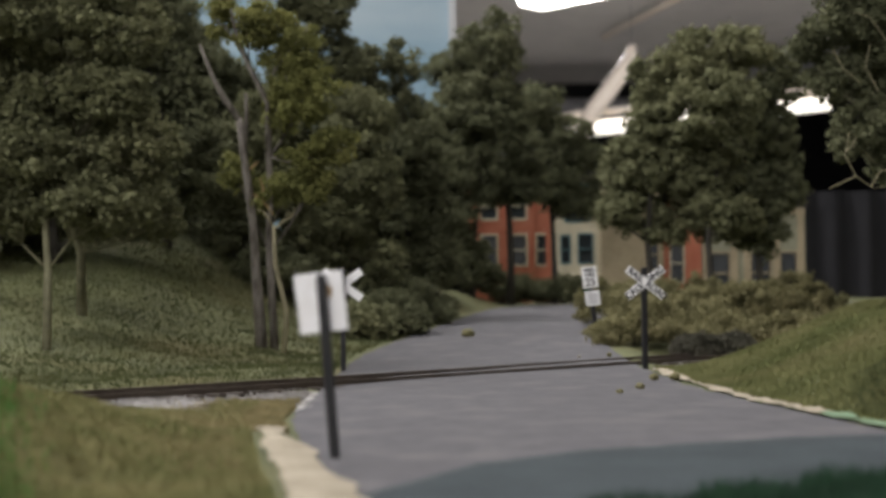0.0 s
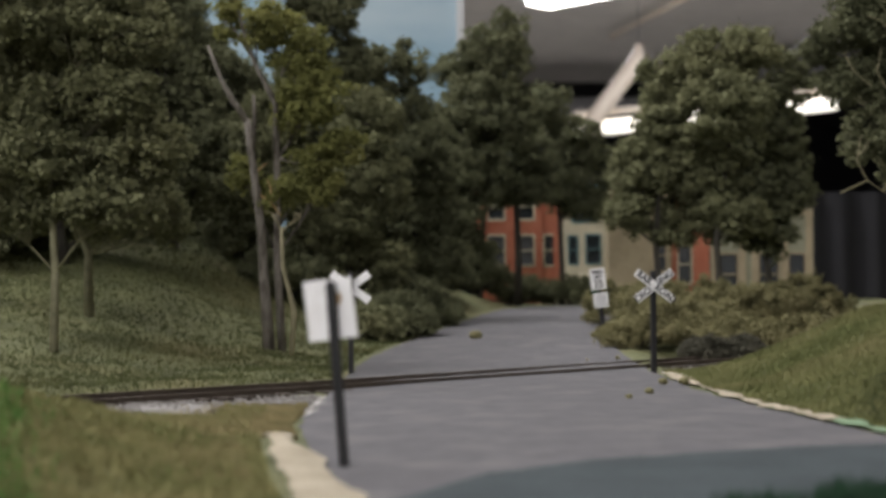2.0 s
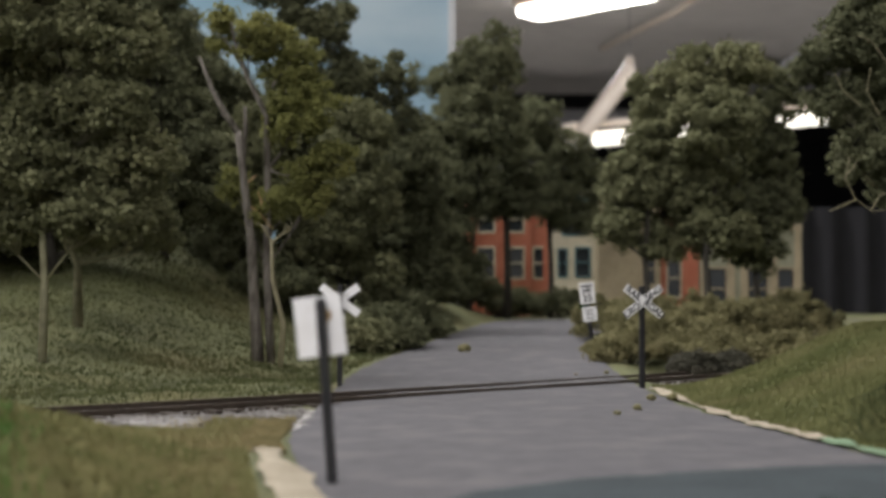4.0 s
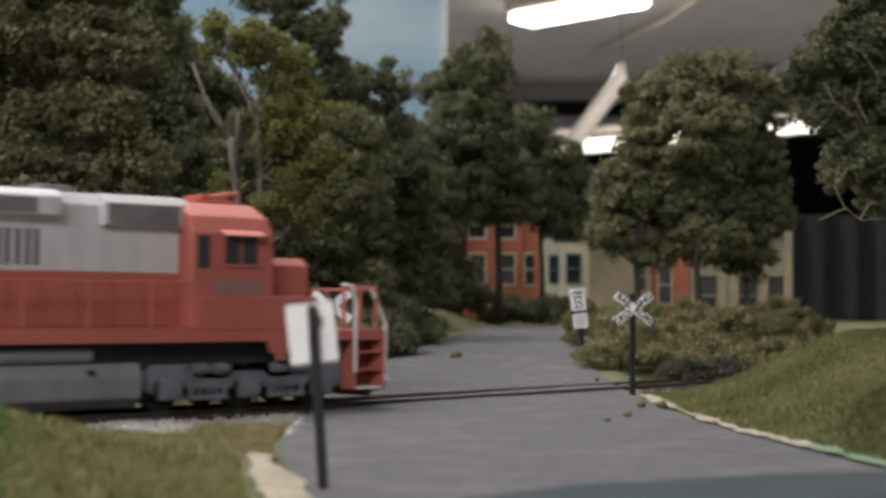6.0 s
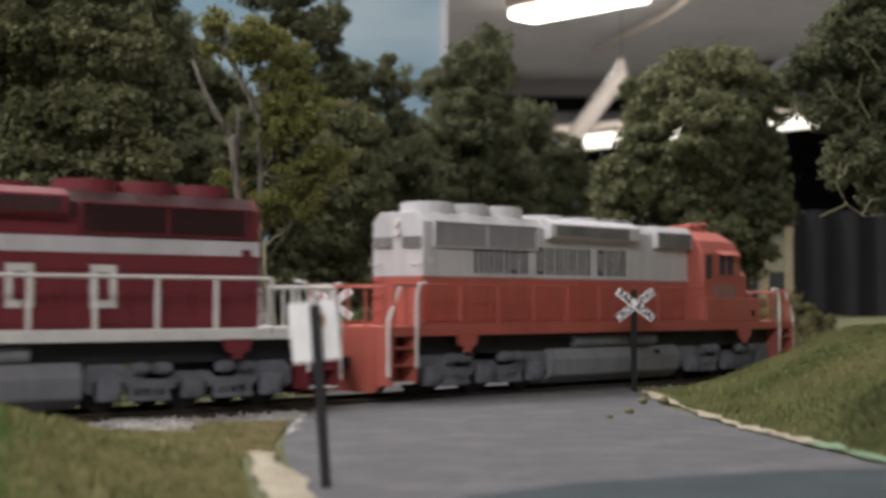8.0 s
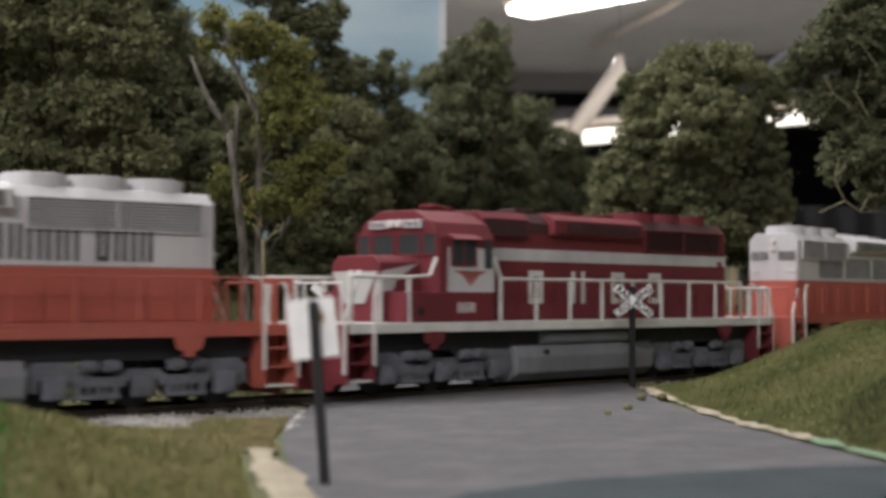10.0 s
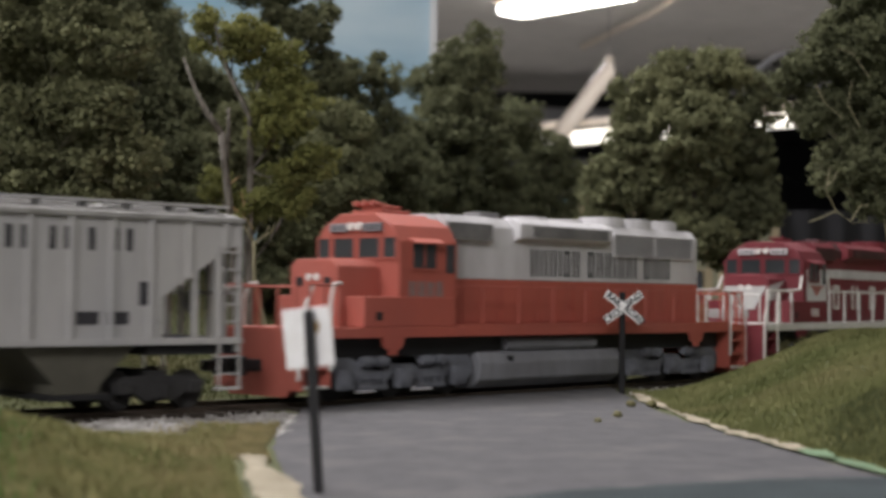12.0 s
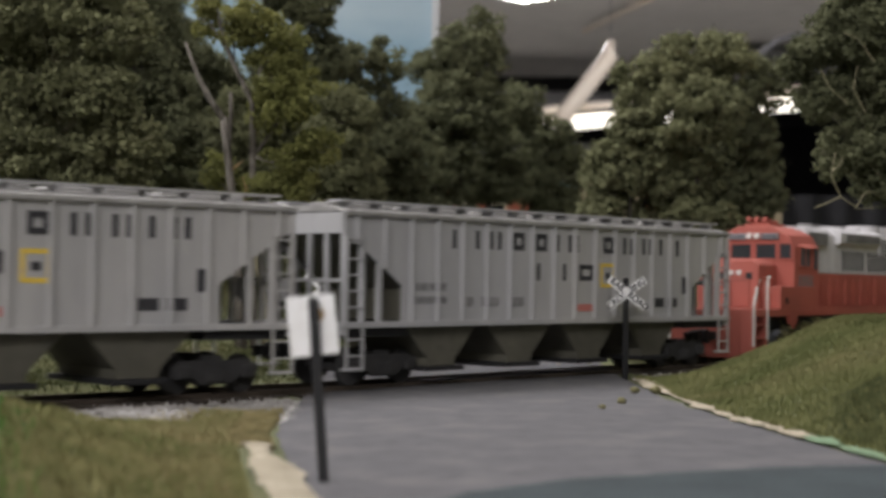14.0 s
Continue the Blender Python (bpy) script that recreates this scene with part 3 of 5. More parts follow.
def loco_truck(parent, x):
    """Three-axle truck: humped side frames with openings, journal boxes, springs and brake cylinders."""
    bm = B()
    for sgn in (-1, 1):
        y0, y1 = sorted((sgn * 1.04, sgn * 1.2))
        top = [(-2.62, 0.5), (-2.6, 0.86), (-2.42, 1.02), (-1.72, 1.02), (-1.45, 0.86), (-1.05, 0.7), (-0.62, 0.68), (-0.4, 0.84), (0.4, 0.84), (0.62, 0.68), (1.05, 0.7), (1.45, 0.86), (1.72, 1.02), (2.42, 1.02), (2.6, 0.86), (2.62, 0.5)]
        low = [(2.4, 0.4), (2.36, 0.66), (1.7, 0.66), (1.62, 0.5), (1.3, 0.5), (0.42, 0.48), (0.36, 0.62), (-0.36, 0.62), (-0.42, 0.48), (-1.3, 0.5), (-1.62, 0.5), (-1.7, 0.66), (-2.36, 0.66), (-2.4, 0.4)]
        prism(bm, [(x + a, b) for a, b in top + low], y0, y1, "y")
        for c in (-1.05, 1.05):
            box(bm, x + c - 0.5, x + c + 0.5, *sorted((sgn * 1.1, sgn * 1.26)), 0.24, 0.34, 0.02)
            for k in (-0.42, 0.42):
                box(bm, x + c + k - 0.05, x + c + k + 0.05, *sorted((sgn * 1.1, sgn * 1.24)), 0.3, 0.62)
    truck = part("truck", bm, TRUCK_GREY, parent, "grey three-axle truck side frames")
    for k in (-2.02, 0.0, 2.02):
        wheelset(truck, x + k, 0.5)
        for sgn in (-1, 1):
            bm = B()
            y0, y1 = sorted((sgn * 1.12, sgn * 1.36))
            box(bm, x + k - 0.25, x + k + 0.25, y0, y1, 0.26, 0.74, 0.05)
            disc(bm, x + k, sgn * 1.38, 0.48, 0.19, 0.07, "y", 16)
            disc(bm, x + k, sgn * 1.42, 0.48, 0.11, 0.05, "y", 12)
            part("journal_box", bm, TRUCK_GREY, truck)
    for k in (-1.3, -0.78, 0.78, 1.3):
        for sgn in (-1, 1):
            bm = B()
            disc(bm, x + k, sgn * 1.28, 0.92, 0.12, 0.36, "x", 12)
            disc(bm, x + k, sgn * 1.28, 0.92, 0.145, 0.05, "x", 12)
            part("brake_cylinder", bm, TRUCK_GREY, truck)
    for k in (-1.22, -1.0, -0.82, 0.82, 1.0, 1.22):
        for sgn in (-1, 1):
            bm = B()
            for q in range(4):
                disc(bm, x + k, sgn * 1.16, 0.37 + q * 0.05, 0.075, 0.025, "z", 10)
            disc(bm, x + k, sgn * 1.16, 0.45, 0.045, 0.22, "z", 8)
            part("spring", bm, TRUCK_GREY, truck)
    return truck


def handrail(parent, x0, x1, y, mat, posts, z0=1.75, z1=2.75, r=0.035):
    bm = B()
    tube(bm, [(x0, y, z1), (x1, y, z1)], r, 6)
    for k in range(posts):
        x = x0 + (x1 - x0) * k / (posts - 1)
        tube(bm, [(x, y, z0 - 0.15), (x, y, z1)], r * 1.15, 6)
    return part("handrail", bm, mat, parent)


def end_steps(parent, sx, body_mat, grab_mat, end_mat):
    """Step wells, end sheet, grab irons and coupler at one end; sx is +1 or -1."""
    xe = 9.5 * sx
    for sy in (-1, 1):
        bm = B()
        box(bm, *sorted((xe, xe - sx * 0.9)), *sorted((sy * 0.98, sy * 1.03)), 0.34, 1.6)
        well = part("step_well", bm, body_mat, parent)
        bm = B()
        box(bm, *sorted((xe, xe - sx * 0.09)), *sorted((sy * 0.95, sy * 1.55)), 0.32, 1.72)
        part("corner_post", bm, body_mat, well)
        bm = B()
        box(bm, *sorted((xe - sx * 0.85, xe - sx * 0.94)), *sorted((sy * 1.0, sy * 1.55)), 0.36, 1.55)
        part("inner_post", bm, body_mat, well)
    for sy in (-1, 1):
        for z in (0.36, 0.78, 1.2):
            bm = B()
            box(bm, *sorted((xe - sx * 0.06, xe - sx * 0.88)), *sorted((sy * 1.0, sy * 1.55)), z, z + 0.05)
            part("step", bm, grab_mat if z < 0.5 else body_mat, parent)
    bm = B()
    prism(bm, [(-1.0, 0.15), (1.0, 0.15), (1.35, 0.5), (1.35, 1.72), (-1.35, 1.72), (-1.35, 0.5)], *sorted((xe - sx * 0.02, xe - sx * 0.14)))
    part("end_sheet", bm, end_mat, parent, "scuffed end sheet")
    bm = B()
    box(bm, *sorted((xe - sx * 0.1, xe + sx * 0.42)), -0.16, 0.16, 0.72, 1.0, 0.03)
    box(bm, *sorted((xe + sx * 0.36, xe + sx * 0.68)), -0.2, 0.14, 0.62, 1.08, 0.06)
    part("coupler", bm, UNDER, parent, "black knuckle coupler")
    for sy in (-1, 1):
        bm = B()
        tube(bm, [(xe + sx * 0.03, sy * 1.52, 0.55), (xe + sx * 0.03, sy * 1.52, 1.9), (xe - sx * 0.4, sy * 1.5, 2.75)], 0.045, 6)
        part("grab_iron", bm, grab_mat, parent, "off-white grab iron")
        bm = B()
        tube(bm, [(xe - sx * 0.9, sy * 1.56, 0.75), (xe - sx * 0.9, sy * 1.56, 2.4), (xe - sx * 1.0, sy * 1.54, 2.78), (xe - sx * 1.25, sy * 1.5, 2.8)], 0.045, 6)
        part("grab_iron", bm, grab_mat, parent, "off-white grab iron")
    bm = B()
    for k in range(5):
        y = -1.3 + 0.65 * k
        tube(bm, [(xe - sx * 0.06, y, 1.7), (xe - sx * 0.06, y, 2.7)], 0.035, 6)
    tube(bm, [(xe - sx * 0.06, -1.3, 2.7), (xe - sx * 0.06, 1.3, 2.7)], 0.035, 6)
    part("end_railing", bm, body_mat if body_mat is ORANGE else grab_mat, parent)


def locomotive(name, label, red, scheme):
    """A six-axle diesel with a long hood; the cab end points to +x, the rail top is z = 0."""
    t = thing(name, label, "locomotive", None, "train")
    two_tone = scheme == "orange"
    rail_mat = red if two_tone else RAIL_WHITE
    sill_mat = red if two_tone else RAIL_WHITE
    # underframe
    bm = B()
    box(bm, -9.46, 9.46, -1.55, 1.55, 1.5, 1.75, 0.025)
    part("walkway_sill", bm, sill_mat, t)
    bm = B()
    box(bm, -8.7, 8.7, -1.1, 1.1, 1.02, 1.5)
    part("underframe", bm, UNDER, t, "black underframe")
    for sy in (-1, 1):
        for x in (-6.7, 6.5):
            bm = B()
            prism(bm, [(x - 0.38, 1.52), (x + 0.38, 1.52), (x + 0.28, 1.25), (x + 0.12, 1.2), (x + 0.12, 1.08), (x - 0.12, 1.08), (x - 0.12, 1.2), (x - 0.28, 1.25)], *sorted((sy * 1.46, sy * 1.56)), axis="y")
            part("jacking_pad", bm, red, t)
    # hood
    low = [(-0.9, 1.75), (-0.9, 2.98), (0.9, 2.98), (0.9, 1.75)]
    bm = B()
    prism(bm, low, -7.68, 4.5, "x", 0.02)
    lower = part("lower_hood", bm, red, t)
    bm = B()
    prism(bm, [(-0.9, 2.98), (-0.9, 4.38), (-0.66, 4.64), (0.66, 4.64), (0.9, 4.38), (0.9, 2.98)], -7.68, 4.5, "x", 0.03)
    upper = part("upper_hood", bm, LOCO_WHITE if two_tone else red, t, "sooty white upper hood" if two_tone else "")
    dark = GRIME if two_tone else MAROON_SOOT
    if not two_tone:
        bm = B()
        for sy in (-1, 1):
            box(bm, -7.69, 4.2, *sorted((sy * 0.9, sy * 0.912)), 3.35, 3.68)
        box(bm, -7.695, -7.68, -0.9, 0.9, 3.35, 3.68)
        part("stripe", bm, LOCO_WHITE, upper, "white stripe")
        bm = B()
        prism(bm, [(-0.9, 4.1), (-0.9, 4.39), (-0.66, 4.655), (0.66, 4.655), (0.9, 4.39), (0.9, 4.1), (0.905, 4.1), (0.905, 4.395), (0.665, 4.66), (-0.665, 4.66), (-0.905, 4.395), (-0.905, 4.1)], -7.5, 4.18)
        part("roof_soot", bm, MAROON_SOOT, upper)
    # access doors
    for sy in (-1, 1):
        for k in range(15):
            x = -7.55 + k * 0.78
            bm = B()
            box(bm, x + 0.04, x + 0.75, *sorted((sy * 0.9, sy * 0.925)), 1.85, 2.9, 0.008)
            box(bm, x + 0.1, x + 0.16, *sorted((sy * 0.92, sy * 0.95)), 2.2, 2.5)
            part("hood_door", bm, red, lower)
    # radiator grille
    for sy in (-1, 1):
        bm = B()
        box(bm, -7.3, -3.25, *sorted((sy * 0.9, sy * 0.93)), 3.78, 4.36)
        grille = part("radiator_grille", bm, dark, t, "sooty radiator grille")
        for k in range(8):
            bm = B()
            z = 3.81 + k * 0.068
            prism(bm, [(sy * 0.93, z), (sy * 0.975, z + 0.008), (sy * 0.93, z + 0.036)], -7.25, -3.3)
            part("slat", bm, LOCO_WHITE if two_tone else MAROON_SOOT, grille)
        for x0, x1, z0, z1 in ((-7.34, -3.21, 4.36, 4.4), (-7.34, -3.21, 3.74, 3.78), (-7.34, -7.3, 3.78, 4.36), (-3.25, -3.21, 3.78, 4.36), (-5.3, -5.25, 3.78, 4.36)):
            bm = B()
            box(bm, x0, x1, *sorted((sy * 0.9, sy * 0.985)), z0, z1)
            part("grille_frame", bm, upper.data.materials[0], grille)
        # dynamic brake flare and inertial filter box
        bm = B()
        prism(bm, [(sy * 0.88, 4.0), (sy * 1.16, 4.12), (sy * 1.16, 4.5), (sy * 0.9, 4.66), (sy * 0.6, 4.66), (sy * 0.6, 4.0)], -2.85, 1.3, "x", 0.04)
        flare = part("brake_blister", bm, upper.data.materials[0], t)
        bm = B()
        prism(bm, [(sy * 1.15, 4.16), (sy * 1.18, 4.16), (sy * 1.18, 4.46), (sy * 1.15, 4.46)], -2.65, 0.75)
        part("brake_grille", bm, dark, flare, "sooty brake grille")
        bm = B()
        prism(bm, [(sy * 0.88, 3.92), (sy * 1.08, 3.98), (sy * 1.08, 4.45), (sy * 0.88, 4.64), (sy * 0.6, 4.64), (sy * 0.6, 3.92)], 2.3, 4.2, "x", 0.03)
        fb = part("filter_box", bm, upper.data.materials[0], t)
        bm = B()
        box(bm, 2.4, 4.1, *sorted((sy * 1.07, sy * 1.1)), 4.0, 4.43)
        part("filter_grille", bm, dark, fb, "sooty filter grille")
    # roof fans and exhaust
    for x in (-6.6, -5.2, -3.8):
        bm = B()
        disc(bm, x, 0, 4.76, 0.7, 0.28, "z", 24)
        disc(bm, x, 0, 4.9, 0.62, 0.06, "z", 24)
        part("radiator_fan", bm, upper.data.materials[0], t)
    for x in (-1.9, -0.3):
        bm = B()
        disc(bm, x, 0, 4.7, 0.62, 0.16, "z", 24)
        part("brake_fan", bm, upper.data.materials[0], t)
    bm = B()
    box(bm, 1.2, 2.0, -0.3, 0.3, 4.62, 4.82, 0.04)
    part("exhaust_stack", bm, dark, t)
    # rear end: twin lamp, number boards, sand hatch
    bm = B()
    for z in (4.12, 4.36):
        disc(bm, -7.72, 0, z, 0.11, 0.1, "x", 14)
    part("rear_lamp", bm, RAIL_WHITE, t, "twin rear lamp")
    for sy in (-1, 1):
        bm = B()
        box(bm, -7.73, -7.66, *sorted((sy * 0.2, sy * 0.82)), 3.72, 4.0, 0.012)
        nb = part("rear_number_board", bm, dark, t, "dark rear number board")
        letter_bars("number_bars", [1], *sorted((-7.738, -7.73)), 3.78, 3.94, sy * 0.5, sy * 0.01, RAIL_WHITE, nb)
        bm = B()
        box(bm, -7.45, -7.2, *sorted((sy * 0.9, sy * 0.925)), 3.3, 3.5, 0.01)
        part("sand_hatch", bm, upper.data.materials[0], t)
        for z in (2.1, 2.5, 2.9, 3.3):
            bm = B()
            tube(bm, [(-7.68, sy * 0.55, z), (-7.78, sy * 0.55, z), (-7.78, sy * 0.85, z), (-7.68, sy * 0.85, z)], 0.02, 5)
            part("grab_step", bm, upper.data.materials[0] if z > 3 else red, t)
    # cab
    prof = [(-1.5, 1.75), (-1.5, 3.86), (-1.24, 4.26), (-0.62, 4.58), (0.62, 4.58), (1.24, 4.26), (1.5, 3.86), (1.5, 1.75)]
    bm = B()
    prism(bm, prof, 4.2, 6.3, "x", 0.05)
    cab = part("cab", bm, red, t)
    bm = B()
    prism(bm, [(-0.85, 1.75), (-0.85, 3.22), (-0.62, 3.4), (0.62, 3.4), (0.85, 3.22), (0.85, 1.75)], 6.25, 7.75, "x", 0.05)
    nose = part("nose", bm, red, t)
    for sy in (-1, 1):
        bm = B()
        box(bm, 4.3, 7.5, *sorted((sy * 0.85, sy * 1.54)), 1.75, 2.5, 0.04)
        part("battery_box", bm, red, t)
        bm = B()
        box(bm, 5.0, 5.85, *sorted((sy * 1.49, sy * 1.52)), 3.2, 3.84)
        w = part("side_window", bm, GLASS_DARK, cab, "dark open cab window")
        bm = B()
        for a in ((5.34, 5.4, 3.16, 3.9), (6.25, 6.31, 3.16, 3.9), (5.4, 6.25, 3.14, 3.2), (5.8, 5.84, 3.2, 3.84)):
            box(bm, a[0] - 0.4, a[1] - 0.4, *sorted((sy * 1.5, sy * 1.54)), a[2], a[3])
        part("window_frame", bm, red, cab)
        bm = B()
        prism(bm, [(sy * 1.46, 3.9), (sy * 1.72, 3.8), (sy * 1.74, 3.83), (sy * 1.46, 3.96)], 4.9, 5.95)
        part("sunshade", bm, red, cab)
        bm = B()
        box(bm, 4.32, 4.62, *sorted((sy * 1.49, sy * 1.515)), 3.1, 3.82)
        part("cab_door_window", bm, GLASS_DARK, cab)
    for y0, y1 in ((-1.38, -0.98), (-0.82, -0.1), (0.1, 0.82), (0.98, 1.38)):
        bm = B()
        box(bm, 6.28, 6.32, y0, y1, 3.46, 3.95)
        w = part("windshield", bm, GLASS_DARK, cab, "dark windshield pane")
        bm = B()
        for a in ((y0 - 0.05, y0, 3.41, 4.0), (y1, y1 + 0.05, 3.41, 4.0), (y0, y1, 3.95, 4.0), (y0, y1, 3.41, 3.46)):
            box(bm, 6.29, 6.34, *a)
        part("window_gasket", bm, red, cab)
    for sy in (-1, 1):
        bm = B()
        prism(bm, [(6.25, 4.1), (6.39, 4.12), (6.39, 4.31), (6.25, 4.34)], *sorted((sy * 0.3, sy * 0.92)), axis="y")
        nb = part("number_board", bm, LOCO_WHITE if not two_tone else TANK_GREY, cab)
        for k in range(4):
            bm = B()
            box(bm, 6.39, 6.395, *sorted((sy * (0.38 + k * 0.13), sy * (0.44 + k * 0.13))), 4.15, 4.28)
            part("number_bar", bm, INK, nb)
    bm = B()
    disc(bm, 6.36, 0.14, 4.24, 0.1, 0.14, "x", 14)
    disc(bm, 6.36, -0.14, 4.24, 0.1, 0.14, "x", 14)
    part("headlight", bm, RAIL_WHITE, cab, "twin headlight")
    bm = B()
    if two_tone:
        box(bm, 4.9, 6.0, -0.5, 0.5, 4.57, 4.68, 0.03)
        box(bm, 5.1, 5.8, -0.38, 0.38, 4.68, 4.8, 0.04)
        for k in (-0.3, 0, 0.3):
            tube(bm, [(5.4, k, 4.76), (6.1, k, 4.84)], [0.04, 0.08], 8)
    else:
        for k in (-0.2, 0, 0.2):
            tube(bm, [(4.6, k, 4.7), (5.2, k, 4.75)], [0.03, 0.06], 8)
        box(bm, 4.5, 4.7, -0.3, 0.3, 4.56, 4.74)
    part("air_horn", bm, red, cab)
    # nose lamps, hatches and number plate
    bm = B()
    for y in (-0.14, 0.14):
        disc(bm, 7.77, y, 2.95, 0.09, 0.07, "x", 12)
    part("nose_lamp", bm, RAIL_WHITE, nose, "small twin nose lamp")
    for y0, y1, z0, z1 in ((0.38, 0.62, 2.72, 2.95), (-0.62, -0.38, 2.72, 2.95)):
        bm = B()
        box(bm, 7.74, 7.765, y0, y1, z0, z1, 0.01)
        part("sand_hatch", bm, UNDER, nose, "dark nose hatch")
    for sy in (-1, 1):
        bm = B()
        box(bm, 6.9, 7.1, *sorted((sy * 1.53, sy * 1.56)), 1.92, 2.12, 0.01)
        part("latch", bm, UNDER, nose)
    # tank and trucks
    bm = B()
    prism(bm, [(-1.0, 0.12), (-1.3, 0.35), (-1.36, 0.8), (-1.2, 1.08), (1.2, 1.08), (1.36, 0.8), (1.3, 0.35), (1.0, 0.12)], -3.1, 3.1, "x", 0.05)
    tank = part("fuel_tank", bm, TANK_GREY, t, "grey fuel tank")
    for sy in (-1, 1):
        bm = B()
        disc(bm, 0.0, sy * 1.15, 1.26, 0.17, 3.9, "x", 16)
        part("air_reservoir", bm, TANK_GREY, t, "grey air reservoir")
        bm = B()
        disc(bm, 1.9, sy * 1.33, 0.9, 0.07, 0.14, "y", 12)
        part("filler_cap", bm, UNDER, tank)
    loco_truck(t, 5.85)
    loco_truck(t, -5.75)
    grab = RAIL_WHITE
    end_steps(t, 1, red, grab, red)
    end_steps(t, -1, red, grab, red)
    for sy in (-1, 1):
        if two_tone:
            handrail(t, 8.3, 9.25, sy * 1.52, rail_mat, 3)
            handrail(t, -9.35, -8.5, sy * 1.52, rail_mat, 3)
            bm = B()
            box(bm, -8.6, 4.2, *sorted((sy * 1.5, sy * 1.55)), 1.75, 1.83)
            part("kick_plate", bm, rail_mat, t)
            for k in range(9):
                bm = B()
                tube(bm, [(-8.4 + k * 1.45, sy * 1.5, 1.75), (-8.4 + k * 1.45, sy * 1.5, 2.78)], 0.03, 5)
                part("stanchion", bm, rail_mat, t)
            bm = B()
            tube(bm, [(-8.6, sy * 1.5, 2.78), (4.2, sy * 1.5, 2.78)], 0.022, 5)
            part("handrail", bm, rail_mat, t)
        else:
            handrail(t, -7.6, 4.0, sy * 1.52, rail_mat, 9, z1=2.85, r=0.045)
            handrail(t, -9.35, -7.6, sy * 1.52, rail_mat, 4, z1=2.65, r=0.045)
            handrail(t, 7.4, 9.35, sy * 1.52, rail_mat, 3, z1=2.85, r=0.05)
            bm = B()
            tube(bm, [(4.0, sy * 1.52, 2.85), (4.3, sy * 1.57, 3.4)], 0.045, 6)
            part("handrail", bm, rail_mat, t)
            bm = B()
            tube(bm, [(7.4, sy * 1.52, 2.85), (6.7, sy * 1.54, 2.9), (6.42, sy * 1.5, 3.35)], 0.045, 6)
            part("handrail", bm, rail_mat, t)
    # lettering and marks, both sides
    for sy in (-1, 1):
        if two_tone:
            a, b = (-5.8, 0.98) if sy < 0 else (-6.2, 0.6)
            letter_bars("company_lettering", ["iiiibiob", "obbibbi", "obib"], a, b, 3.1, 3.84, sy * 0.9, sy * 0.012, INK, upper, wide=0.7, stroke=0.34, flip=-sy)
            letter_bars("cab_number_bars", [4], 4.7, 6.0, 2.5, 2.88, sy * 1.5, sy * 0.012, GRIME, cab, wide=0.6, stroke=0.36)
        else:
            letter_bars("company_lettering", ["o", "b", "o", "o"], -4.3, 2.4, 2.2, 3.1, sy * 0.926, sy * 0.012, RAIL_WHITE, lower, wide=0.56, stroke=0.26, flip=-sy)
            bm = B()
            box(bm, 4.24, 6.0, *sorted((sy * 1.5, sy * 1.508)), 2.5, 3.62)
            panel = part("cab_panel", bm, LOCO_WHITE, t, "white cab panel")
            bm = B()
            prism(bm, [(4.75, 3.0), (5.15, 2.65), (5.55, 3.0), (5.8, 3.04), (5.15, 2.82), (4.5, 3.04)], *sorted((sy * 1.508, sy * 1.52)), axis="y")
            part("emblem", bm, PALE_RED, panel, "winged red emblem as a plain shape")
            letter_bars("cab_number_bars", [3], 5.0, 5.7, 1.98, 2.24, sy * 1.54, sy * 0.012, RAIL_WHITE, cab, wide=0.72)
    if not two_tone:
        bm = B()
        prism(bm, [(-0.8, 3.0), (0.8, 3.0), (0.35, 2.2), (-0.35, 2.2)], 7.77, 7.8)
        for sy in (-1, 1):
            prism(bm, [(6.4, 3.22), (7.7, 3.0), (7.72, 2.5), (7.3, 2.52), (7.15, 2.8)], *sorted((sy * 0.852, sy * 0.862)), axis="y")
        part("nose_emblem", bm, CAR_GREY, nose, "pale nose emblem band")
        bm = B()
        box(bm, 9.44, 9.56, -0.5, 0.9, 1.9, 2.2, 0.02)
        part("plough_board", bm, CAR_GREY, t)
    return t


CAR_TRUCK = material("grimy_black_truck", (0.042, 0.041, 0.042), 0.85, dark=(0.02, 0.02, 0.02), scale=1.5, amount=0.6, fine=6)


def car_truck(parent, x):
    bm = B()
    for sy in (-1, 1):
        prof = [(-1.15, 0.62), (-0.95, 0.72), (-0.5, 0.74), (0.5, 0.74), (0.95, 0.72), (1.15, 0.62), (1.1, 0.4), (0.75, 0.45), (0.38, 0.22), (-0.38, 0.22), (-0.75, 0.45), (-1.1, 0.4)]
        prism(bm, [(x + a, b) for a, b in prof], *sorted((sy * 0.98, sy * 1.1)), axis="y")
    box(bm, x - 0.25, x + 0.25, -1.0, 1.0, 0.45, 0.85)
    truck = part("truck", bm, CAR_TRUCK, parent, "grimy black two-axle truck")
    for k in (-0.86, 0.86):
        wheelset(truck, x + k, 0.42, CAR_TRUCK)
        for sy in (-1, 1):
            bm = B()
            box(bm, x + k - 0.16, x + k + 0.16, *sorted((sy * 1.02, sy * 1.2)), 0.36, 0.64, 0.03)
            part("journal_box", bm, CAR_TRUCK, truck)
    for sy in (-1, 1):
        for k in (-0.16, 0, 0.16):
            bm = B()
            disc(bm, x + k, sy * 1.12, 0.42, 0.07, 0.28, "z", 10)
            part("spring", bm, CAR_TRUCK, truck)
    return truck


